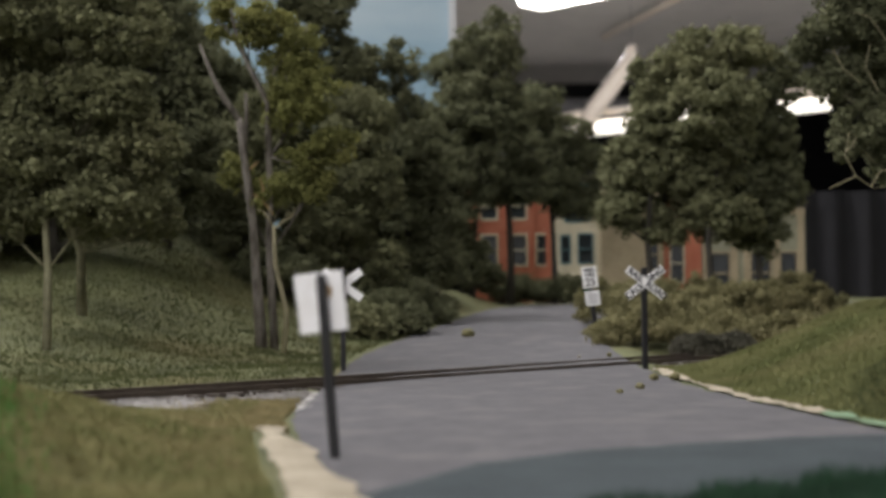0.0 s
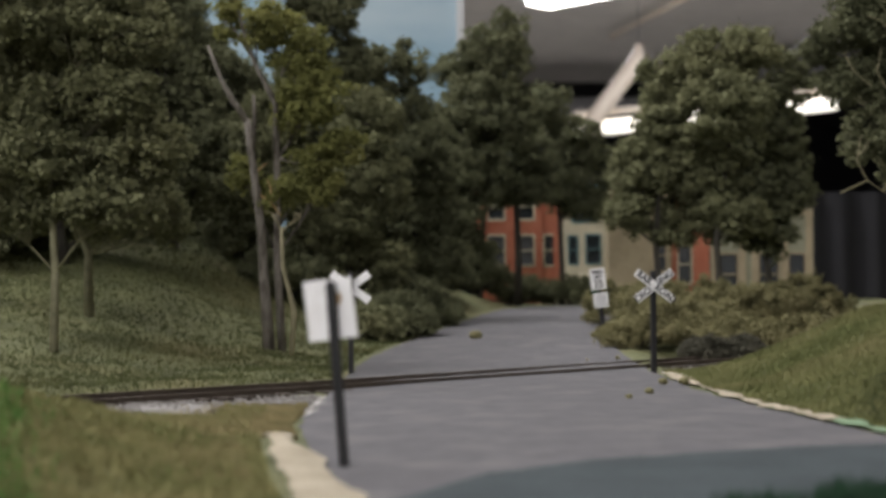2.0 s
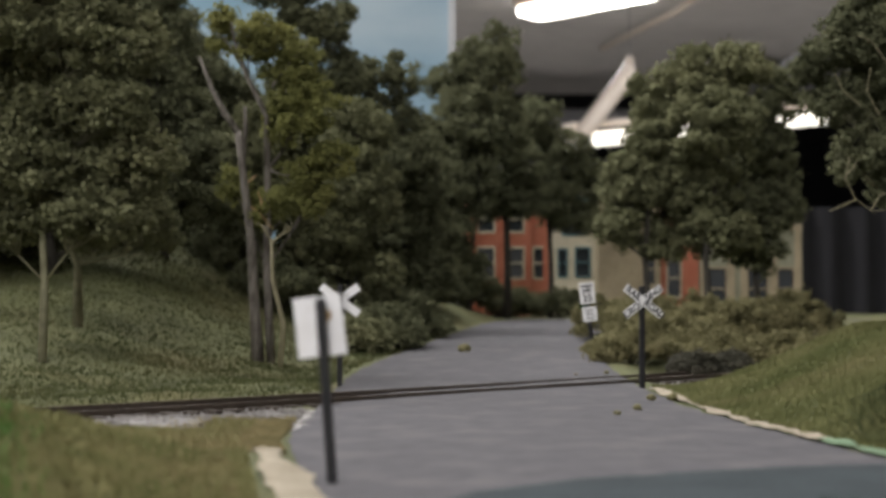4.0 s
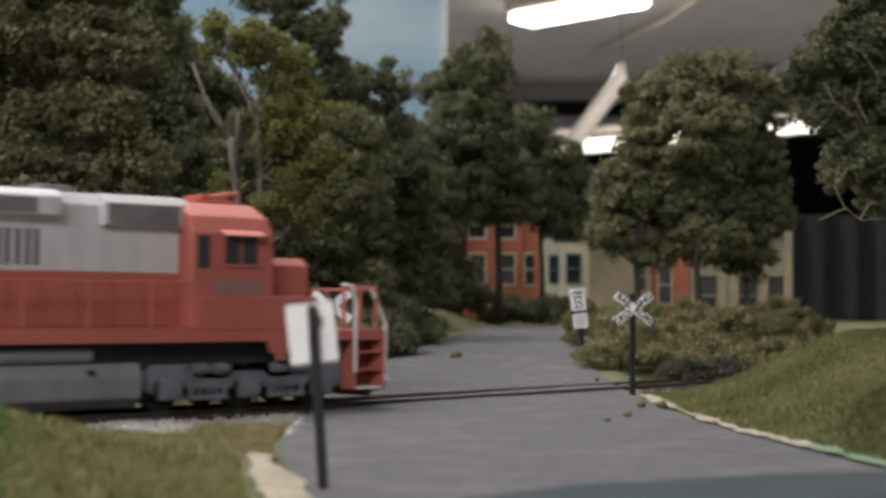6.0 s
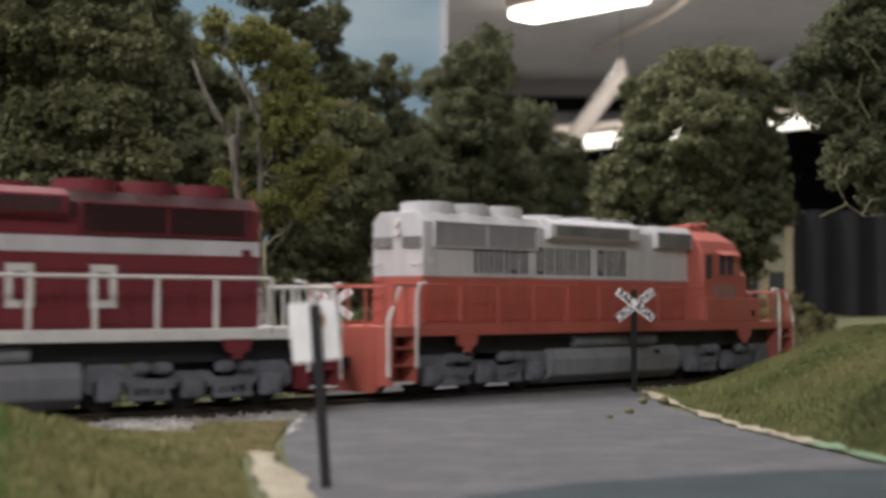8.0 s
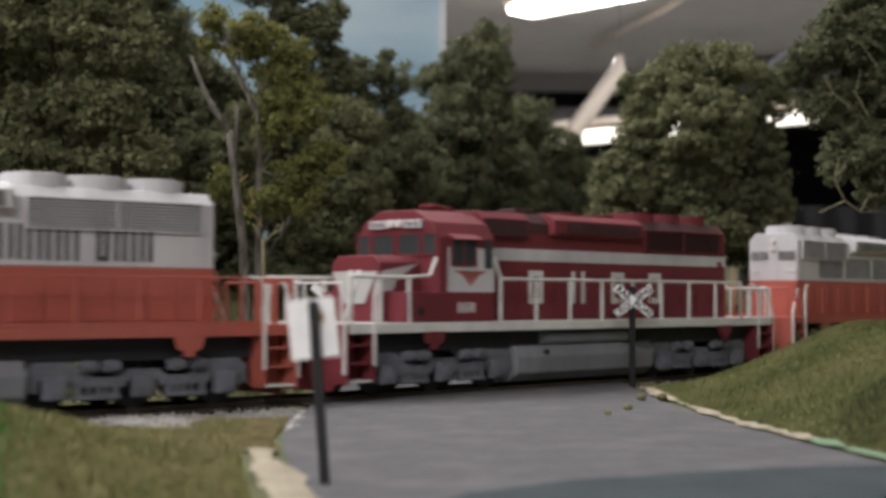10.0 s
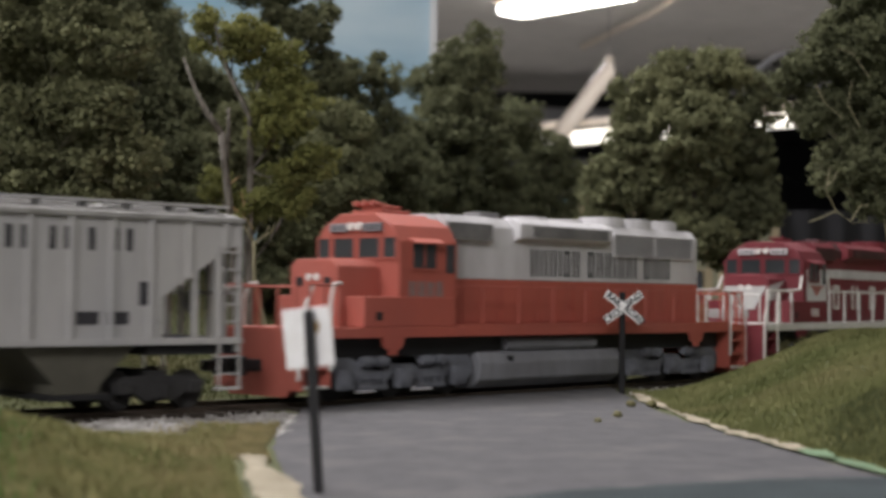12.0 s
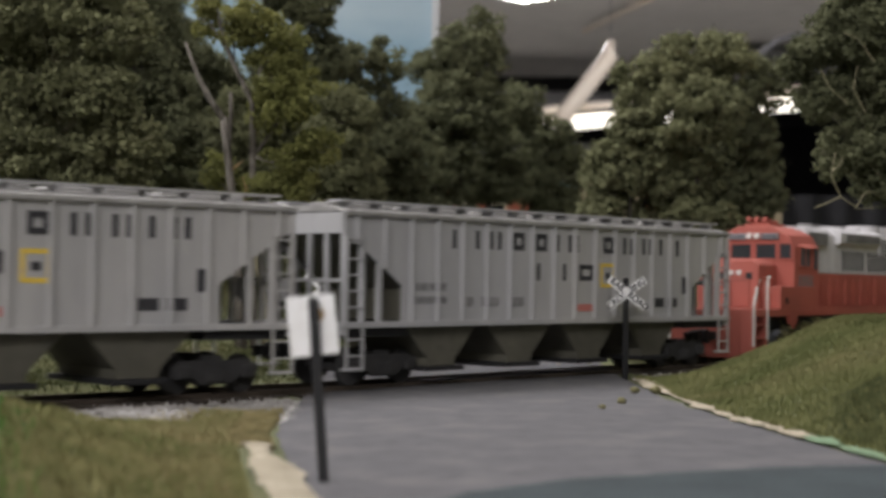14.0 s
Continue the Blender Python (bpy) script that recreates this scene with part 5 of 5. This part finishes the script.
def build_wood():
    # large tree beside the line, and a forked one behind it
    lobed_tree(-11.05, 41.3, 0.61, [(-1.1, 9.5, 2.05, 1.26), (1.6, 9.0, 1.81, 0.95), (-0.9, 7.1, 2.21, 1.26), (1.7, 7.1, 1.34, 0.87), (-0.4, 5.4, 1.81, 0.95), (2.4, 5.5, 1.26, 0.95), (1.5, 4.1, 1.34, 0.66),
               (-1.1, 4.0, 1.18, 0.63), (-1.4, 11.6, 2.05, 1.10), (0.8, 11.3, 1.89, 1.10)], LEAF_OLIVE, BARK_OLIVE, "tall olive-green tree with a slim trunk and open twigs", 11, tuft=0.3, per=46, leaf=0.095,
               trunk_r=0.1, stems=[(0, 0, -0.2), (0.04, 0, 2.2), (-0.12, 0, 5.1), (-0.5, 0, 7.0), (-0.9, 0, 8.9), (-1.15, 0, 10.5)], twigs=7)
    lobed_tree(-11.21, 46.0, 2.47, [(-0.6, 3.0, 0.88, 0.61), (1.6, 3.0, 1.05, 0.74), (2.4, 1.9, 0.79, 0.61), (0.4, 1.8, 0.70, 0.44)], LEAF_OLIVE, BARK_OLIVE, "small forked olive tree with open twigs", 12,
               tuft=0.28, per=40, leaf=0.08, trunk_r=0.13, stems=[(0, 0, -0.2), (-0.03, 0, 0.95), (-0.3, 0, 1.7), (-0.6, 0, 2.8)], twigs=5)
    lobed_tree(-10.62, 57.0, 3.28, [(-1.1, 9.4, 1.63, 1.41), (-0.3, 7.3, 1.31, 1.09), (-0.6, 11.4, 1.52, 1.09), (0.8, 6.3, 1.09, 1.09), (1.5, 4.8, 1.09, 0.98), (1.1, 3.0, 1.31, 1.09)], LEAF_DARK, BARK_DARK,
               "tall dark green tree at the edge of the wood", 13)
    # pale forked tree with a yellow-green crown
    t = lobed_tree(-5.73, 47.8, 0.32, [(-0.4, 10.4, 0.77, 0.77), (0.7, 10.0, 0.91, 1.00), (1.3, 8.4, 1.06, 0.91), (2.1, 6.7, 0.66, 0.69), (0.8, 7.6, 0.82, 0.58), (1.3, 6.1, 0.69, 0.55), (0.3, 5.0, 0.80, 0.60),
                   (1.6, 5.2, 0.66, 0.55), (-1.3, 10.6, 0.51, 0.64), (-0.9, 5.6, 0.40, 0.51)], LEAF_BRIGHT, BARK, "yellow-green tree with bare pale forked trunks", 14, tuft=0.27, per=50, leaf=0.08, trunk_r=0.11,
                   stems=[(0.3, 0, -0.2), (0.15, 0, 3.1), (0.15, 0, 6.2), (0.16, 0, 7.9), (-0.5, 0, 9.2), (-0.85, 0, 10.2), (-1.0, 0, 10.9)])
    bm = B()
    tube(bm, [(-0.05, -0.4, -0.1), (-0.2, -0.42, 2.0), (-0.31, -0.45, 4.0), (-0.58, -0.5, 6.2), (-0.75, -0.5, 7.5)], [0.21, 0.16, 0.14, 0.125, 0.11], 8)
    tube(bm, [(-0.75, -0.5, 7.45), (-1.2, -0.5, 8.1), (-1.57, -0.5, 8.8), (-2.0, -0.5, 9.9)], [0.12, 0.11, 0.08, 0.04], 7)
    tube(bm, [(-0.6, -0.5, 6.3), (-0.5, -0.52, 7.6), (-0.53, -0.5, 8.3)], [0.1, 0.08, 0.05], 6)
    tube(bm, [(0.12, -0.4, 6.4), (0.16, -0.5, 7.95), (-0.2, -0.6, 8.7), (-0.5, -0.6, 9.3), (-0.85, -0.6, 10.3), (-1.0, -0.6, 11.0)], [0.07, 0.07, 0.065, 0.055, 0.04, 0.02], 6)
    part("bare_trunk", bm, BARK, t, "bare pale grey trunks", smooth=True)
    for p, q in (((-0.5, -0.5, 5.2), (0.35, -0.6, 4.4)), ((0.0, -0.5, 4.8), (-0.1, -0.6, 5.6)), ((-0.5, -0.5, 5.8), (-0.1, -0.6, 6.1))):
        bm = B()
        tube(bm, [p, [(a + b) / 2 + 0.06 for a, b in zip(p, q)], q], [0.035, 0.03, 0.012], 5)
        part("bare_twig", bm, TAN_TWIG, t, "tan bare twig")
    t = thing("dead_sapling", "thin tan dead sapling with bare twigs", "tree", P(-5.02, 46.6, ground_z(-5.02, 46.6)))
    bm = B()
    tube(bm, [(0, 0, -0.1), (0.1, 0, 1.4), (-0.25, 0, 2.8), (-0.29, 0, 4.05)], [0.09, 0.08, 0.065, 0.05], 6)
    for p, q, w in (((-0.29, 0, 4.0), (-0.6, 0, 4.5), 0.04), ((-0.29, 0, 3.9), (-0.02, 0, 4.15), 0.045), ((-0.02, 0, 4.15), (0.3, 0, 4.33), 0.04), ((0.3, 0, 4.33), (0.16, 0, 4.52), 0.025),
                    ((0.1, 0, 4.22), (0.14, 0, 4.45), 0.02), ((-0.6, 0, 4.5), (-0.8, 0, 4.55), 0.02), ((-0.45, 0, 4.26), (-0.4, 0, 4.6), 0.02), ((0.3, 0, 4.33), (0.36, 0, 4.6), 0.02)):
        tube(bm, [p, q], [w, w * 0.5], 5)
    part("stem", bm, LICHEN_TWIG, t, smooth=True)
    # the wood behind, by bearing, depth, height above its foot, crown radius
    rows = [(-345, 52, 15, 4.4), (-300, 58, 17, 4.4), (-255, 66, 19, 4.6), (-205, 64, 18, 3.6), (-225, 74, 21, 4.8), (-150, 68, 11.5, 3.2), (-178, 76, 15, 4.0), (-128, 78, 12.0, 3.6),
            (-100, 82, 14, 3.4), (-70, 86, 12, 3.2), (-40, 84, 11.5, 3.0), (-10, 88, 11, 3.0), (-262, 52, 12, 2.8), (-122, 60, 9.0, 2.4)]
    for i, (b, d, h, r) in enumerate(rows):
        tree(at(b, d), d, h - max(0, ground_z(at(b, d), d)) * 0.8, r, 1.6, LEAF_DARK if i % 3 != 1 else LEAF_OLIVE, BARK_DARK,
             "dense dark olive tree in the wood" if i % 3 != 1 else "dense olive-green tree in the wood", 40 + i)
    lobed_tree(-5.41, 62.0, 2.15, [(0.2, 12.1, 1.42, 1.42), (0.8, 9.7, 1.14, 1.18), (-1.2, 13.1, 1.42, 0.95), (1.0, 8.1, 0.95, 1.06), (-0.7, 6.4, 1.42, 1.42), (0.0, 4.0, 1.42, 1.42), (-0.5, 2.1, 1.18, 1.18)],
               LEAF_DARK, BARK_DARK, "tall dark tree rising behind the yellow-green one", 60)
    lobed_tree(-3.76, 60.0, 1.23, [(0.4, 7.8, 1.33, 1.26), (-0.3, 5.7, 1.37, 1.26), (0.8, 5.3, 1.37, 1.26), (-0.6, 3.7, 1.26, 1.15), (-0.8, 2.1, 0.87, 0.87), (0.9, 2.1, 1.15, 1.03), (1.3, 0.9, 0.69, 0.69)],
               LEAF_OLIVE, BARK_DARK, "bushy olive tree beside the far road", 61)
    lobed_tree(-1.53, 68.0, 1.21, [(-0.3, 11.6, 0.88, 1.04), (-1.9, 10.9, 0.93, 1.25), (-0.9, 9.2, 1.69, 1.43), (0.4, 7.1, 1.95, 1.56), (-0.7, 4.5, 1.69, 1.43), (0.9, 4.3, 1.43, 1.30), (-0.8, 2.5, 1.17, 1.04),
               (1.3, 2.5, 1.17, 1.04)], LEAF_DARK, BARK_DARK, "dark tree with two narrow tops beside the far road", 62)
    lobed_tree(1.56, 80.0, 2.08, [(1.6, 14.0, 1.01, 1.16), (0.4, 12.8, 1.40, 1.40), (-1.1, 11.8, 1.28, 1.22), (2.0, 11.9, 0.98, 1.47), (0.1, 9.8, 2.29, 1.53), (-1.6, 8.6, 1.68, 1.53), (1.8, 9.3, 1.37, 1.47),
               (-0.4, 6.4, 2.14, 1.77), (-1.2, 3.7, 1.53, 1.47), (-0.6, 1.8, 1.37, 1.07)], LEAF_DARK, BARK_DARK, "tall broad dark tree at the bend of the road", 63, tuft=0.42, leaf=0.13)
    lobed_tree(3.82, 84.0, 3.40, [(0.2, 6.2, 1.60, 1.67), (-0.6, 4.6, 1.35, 1.03), (1.2, 4.7, 1.15, 1.09)], LEAF_DARK, BARK_DARK, "small slender tree before the orange building", 64, tuft=0.4, leaf=0.13, trunk_r=0.2)
    lobed_tree(6.59, 88.0, 3.54, [(-0.8, 9.3, 1.55, 1.41), (0.8, 7.3, 1.55, 1.41), (2.1, 5.7, 1.07, 1.68), (-0.1, 5.2, 1.61, 1.51), (2.1, 3.7, 0.94, 0.94), (0.5, 3.6, 1.01, 0.67)], LEAF_DARK, BARK_DARK,
               "dark tree overhanging the town buildings", 65, tuft=0.42, leaf=0.13)
    # group across the road
    lobed_tree(9.33, 67.0, 1.02, [(0.6, 10.5, 1.3, 1.25), (0.4, 8.3, 1.3, 1.3), (-0.5, 7.2, 0.9, 0.9), (-0.8, 6.3, 1.23, 1.33), (1.0, 6.1, 1.48, 1.48), (-1.4, 4.6, 0.82, 0.82), (0.7, 4.0, 1.07, 0.77)], LEAF_OLIVE, BARK_DARK,
               "olive tree in front of the town buildings", 70, tuft=0.38, per=60, leaf=0.125)
    lobed_tree(11.88, 66.0, 1.02, [(-0.4, 11.3, 1.51, 1.11), (1.4, 11.8, 1.21, 1.01), (0.1, 9.1, 1.96, 1.46), (-0.3, 6.5, 1.96, 1.46), (0.4, 4.4, 1.71, 1.13)], LEAF_OLIVE, BARK_DARK,
               "broad olive tree in front of the town buildings", 71, tuft=0.38, per=60, leaf=0.125)
    lobed_tree(14.63, 68.5, 0.96, [(0.6, 10.7, 1.10, 1.44), (0.1, 8.4, 1.52, 1.52), (1.3, 6.4, 0.94, 1.44), (0.3, 5.6, 1.52, 1.36), (0.0, 3.8, 1.18, 0.94)], LEAF_DARK, BARK_DARK,
               "upright dark tree in front of the town buildings", 72, tuft=0.38, per=60, leaf=0.125)
    # near tree on the bank
    t = lobed_tree(10.68, 33.0, 1.57, [(-1.1, 6.9, 0.94, 0.69), (-1.9, 6.4, 0.69, 0.48), (-2.4, 5.9, 0.45, 0.33), (-0.9, 5.5, 0.82, 0.69), (-1.8, 5.2, 0.60, 0.48), (-1.1, 4.2, 0.69, 0.57), (-1.7, 3.8, 0.33, 0.38),
                   (-0.3, 3.4, 0.69, 0.57), (0.1, 6.3, 1.01, 1.01), (0.2, 4.8, 0.88, 0.88), (-0.4, 8.1, 1.26, 0.76)], LEAF_DARK, BARK_OLIVE, "near dark green tree with bare lichen twigs on the bank", 90, tuft=0.17, per=40,
                   leaf=0.062, trunk_r=0.06, twigs=4)
    rise = 1.57 - t.matrix_basis.translation.z / U
    for line in (((-1.85, -1.0, 3.9), (-1.97, -1.1, 3.4), (-1.75, -1.1, 2.95), (-1.35, -1.0, 2.7), (-0.9, -0.8, 2.75)), ((-1.95, -1.1, 3.5), (-1.8, -1.1, 3.62), (-1.72, -1.1, 3.8)),
                 ((-1.4, -1.0, 2.72), (-1.2, -1.0, 3.05), (-1.0, -1.0, 3.1)), ((-1.75, -1.1, 2.95), (-2.3, -1.0, 2.7)), ((-1.2, -1.0, 4.8), (-1.5, -1.1, 5.3), (-1.4, -1.1, 5.8)),
                 ((-1.6, -1.0, 5.0), (-2.0, -1.1, 5.3), (-2.2, -1.1, 5.7)), ((-1.0, -1.0, 5.9), (-1.4, -1.1, 6.4), (-1.7, -1.1, 6.5))):
        bm = B()
        tube(bm, [(a, b, c + rise) for a, b, c in line], [0.014 - 0.002 * i for i in range(len(line))], 5)
        part("bare_twig", bm, LICHEN_TWIG, t, "tan bare twig")
    # undergrowth
    rnd = random.Random(8)
    for i in range(9):
        d = 50 + rnd.uniform(0, 7)
        b = 122 + i * 17.5 + rnd.uniform(-6, 6)
        bush(at(b, d), d, 1.5, 1.2, 1.5 + rnd.uniform(0, 0.4), LEAF_BUSH, "low weedy yellow-green bush beside the track", 100 + i, clumps=20, per=170, clump_r=0.5, leaf=0.1)
    for i in range(6):
        d = 58 + rnd.uniform(0, 6)
        bush(at(120 + i * 24, d), d, 1.9, 1.4, 2.1, LEAF_BUSH, "tall weedy bush before the buildings", 120 + i, clumps=22, per=170, clump_r=0.6, leaf=0.12)
    bush(at(172, 49.0), 49.0, 1.1, 0.7, 0.95, LEAF_SHADE, "dark twiggy bush beside the track", 130, clumps=24, per=150, clump_r=0.32, leaf=0.08)
    bush(at(196, 49.5), 49.5, 0.9, 0.7, 0.9, LEAF_SHADE, "dark twiggy bush beside the track", 131, clumps=20, per=150, clump_r=0.32, leaf=0.08)
    for i, (b, d, r, h) in enumerate([(-135, 60, 2.2, 2.4), (-165, 62, 2.0, 2.0), (-110, 58, 1.8, 2.2), (-40, 57, 1.6, 1.8), (-24, 63, 1.8, 2.2), (6, 84, 3.0, 2.6), (32, 86, 3.0, 2.1), (60, 88, 3.0, 1.7), (-8, 72, 2.2, 2.4), (-60, 55, 1.3, 1.4), (-200, 66, 2.4, 2.2), (-240, 68, 2.4, 2.2), (-290, 54, 2.2, 2.4), (-330, 50, 2.2, 2.4), (86, 88, 2.6, 1.9), (-20, 80, 3.2, 3.2)]):
        bush(at(b, d), d, r, 1.4, h, LEAF_DARK if i != 9 else LEAF_OLIVE, "dark undergrowth along the edge of the wood", 140 + i, clumps=20, per=150, clump_r=0.7, leaf=0.14)


def build_small():
    verge("sand_verge", "pale sand washed along the road edge", line_points([(-0.6, 12.0), (-1.35, 16.0), (-1.85, 18.5), (-2.2, 20.5), (-2.5, 21.8), (-2.7, 23.2)], 60), [0.85 + 0.1 * math.sin(i * 0.23) - 0.009 * i for i in range(60)], SAND)
    verge("sand_verge_far", "pale sand along the road edge under the bank", line_points([(6.42, 25.0), (6.2, 26.8), (5.95, 29.0), (5.8, 33.0), (5.85, 37.0), (5.9, 40.2)], 60), [max(0.05, 0.27 + 0.12 * math.sin(i * 0.42) + 0.1 * math.sin(i * 1.3) - (0.3 if 32 < i < 43 else 0) + (0.2 if i > 48 else 0)) for i in range(60)], SAND)
    verge("green_flock_edge", "pale green flock along the sand edge", line_points([(7.25, 19.5), (6.95, 21.5), (6.65, 23.4), (6.42, 25.3)], 30), [0.22 + 0.1 * math.sin(i * 0.8) for i in range(30)], PALE_GREEN)
    rnd = random.Random(2)
    for x, y, s in ((4.28, 32.4, 0.1), (3.65, 30.8, 0.075), (5.1, 36.0, 0.12), (5.6, 36.0, 0.13), (0.9, 55, 0.25), (5.2, 46.5, 0.08), (4.2, 46.0, 0.05)):
        bm = B()
        bmesh.ops.create_icosphere(bm, subdivisions=2, radius=s)
        for v in bm.verts:
            v.co *= 1 + 0.35 * noise.noise(v.co * (3 / s) + Vector((x, y, 0)))
            v.co.z *= 0.75
        ob = finish("pebble", bm, LEAF_BUSH if s > 0.07 else SAND)
        ob.matrix_basis = P(x, y, road_at(y)[2] + s * 0.45)
        tagged(ob, "dark clump of loose scenery material lying on the road", "pebble", "loose pebbles")

    def bank_right(r):
        x, y = r.uniform(5.9, 14), r.uniform(17, 46)
        v, s = side_of_track(x, y)
        return (x, y) if v < -2.2 and x > road_at(y)[1] + 0.25 else None

    def bank_left(r):
        x, y = r.uniform(-13, -1.5), r.uniform(11, 38)
        v, s = side_of_track(x, y)
        return (x, y) if v < -6.1 - 1.3 * noise.noise(Vector((x * 0.8, y * 0.8, 3))) + (0.9 if x > -4.2 else 0) and x < road_at(y)[0] - 0.75 else None

    def hill(r):
        x, y = r.uniform(-22, 0.5), r.uniform(32, 66)
        v, s = side_of_track(x, y)
        return (x, y) if v > 2.6 and x < road_at(y)[0] - 0.2 else None

    def corner(r):
        x, y = r.uniform(1.2, 8), r.uniform(8, 17.3)
        return (x, y) if y < 13.6 + (x - 1.2) * 0.75 + 0.3 * math.sin(x * 5) else None

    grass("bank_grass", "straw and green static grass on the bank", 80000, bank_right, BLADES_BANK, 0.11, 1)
    grass("verge_grass", "straw and green static grass on the low mound", 60000, bank_left, BLADES, 0.12, 2)
    def corner_left(r):
        x, y = r.uniform(-7.5, -2.3), r.uniform(9, 21)
        return (x, y) if x / y < -0.292 + r.gauss(0, 0.014) else None

    def corner_right(r):
        x, y = r.uniform(6.6, 9.5), r.uniform(21.5, 28)
        return (x, y) if x / y > 0.282 + r.gauss(0, 0.012) and x > road_at(y)[1] + 0.4 else None

    grass("bank_green_grass", "patch of deeper green static grass on the bank", 9000, corner_right, BLADES_GREEN, 0.13, 9)
    def edge_left(r):
        y = r.uniform(17.5, 31)
        x = road_at(y)[0] - 0.12 - abs(r.gauss(0, 0.9))
        return (x, y) if side_of_track(x, y)[0] < -4.6 - 1.2 * r.random() and (y > 23.2 or x < road_at(y)[0] - 1.0) else None

    grass("straw_edge_grass", "dry straw-coloured grass thinning out beside the road", 16000, edge_left, BLADES_STRAW, 0.1, 7)
    grass("near_green_grass", "fresh green static grass on the near corner of the mound", 8000, corner_left, BLADES_FRESH, 0.2, 6)
    grass("hill_grass", "short green turf on the hillside", 60000, hill, BLADES_GREEN, 0.1, 3)
    bm = B()
    rows = []
    for i in range(30):
        x = 1.0 + i * 0.27
        rows.append([bm.verts.new((x, 6 + (13.6 + (x - 1.2) * 0.75 + 0.25 * math.sin(x * 5) - 6) * k / 8, 0.03 + 0.12 * math.sin(math.pi * min(1, (1 - k / 8) * 4 + 0.05) / 2))) for k in range(9)])
    for a, b in zip(rows, rows[1:]):
        for k in range(8):
            bm.faces.new((a[k], b[k], b[k + 1], a[k + 1]))
    tagged(finish("flock_patch", bm, DEEP_GREEN, smooth=True), "dark green scenic flock covering the road corner", "ground cover", kind="structure")
    rnd = random.Random(4)
    verts, faces = [], []
    while len(faces) < 16000:
        q = corner(rnd)
        if q is None:
            continue
        x, y = q
        b0 = len(verts)
        a, h = rnd.uniform(0, math.tau), rnd.uniform(0.06, 0.2)
        verts += [(x - math.cos(a) * 0.03, y - math.sin(a) * 0.03, 0.05), (x + math.cos(a) * 0.03, y + math.sin(a) * 0.03, 0.05), (x + rnd.uniform(-0.05, 0.05), y + rnd.uniform(-0.05, 0.05), 0.1 + h)]
        faces.append((b0, b0 + 1, b0 + 2))
    tagged(raw("flock_tufts", verts, faces, DEEP_GREEN), "dark green upright flock tufts", "grass", kind="stuff")


build_ground()
build_road()
build_track()
build_room()
build_town()
build_signs()
build_wood()
build_small()
lead = locomotive("diesel_locomotive", "orange-red and sooty white six-axle diesel locomotive leading the train", ORANGE, "orange")
middle = locomotive("diesel_locomotive", "dark red diesel locomotive with white stripe and white handrails", MAROON, "red")
trail = locomotive("diesel_locomotive", "orange-red and sooty white six-axle diesel locomotive running backwards", ORANGE, "orange")
car_a = hopper_car("weathered grey ribbed covered hopper behind the locomotives")
car_b = hopper_car("weathered grey ribbed covered hopper at the tail of the view")

# distance of each vehicle's centre along the line at 10 s, its truck spacing, and whether it runs backwards
TRAIN = [(lead, 50.5, 11.6, False), (middle, 30.15, 11.6, True), (trail, 9.92, 11.6, True), (car_a, -9.3, 13.0, False), (car_b, -27.2, 13.0, False)]


def motions():
    for ob, s0, base, back in TRAIN:
        rows = []
        for k in range(29):
            t = k * 0.5
            s = s0 + 9.5485 * (t - 10) + 0.0134 * (t - 10) ** 2
            a, b = rail_point(s - base / 2), rail_point(s + base / 2)
            h = math.degrees(math.atan2(b[1] - a[1], b[0] - a[0]))
            rows.append((t, P((a[0] + b[0]) / 2, (a[1] + b[1]) / 2, 0.04, 0, 0, h + (180 if back else 0))))
        walk(ob, rows)


motions()
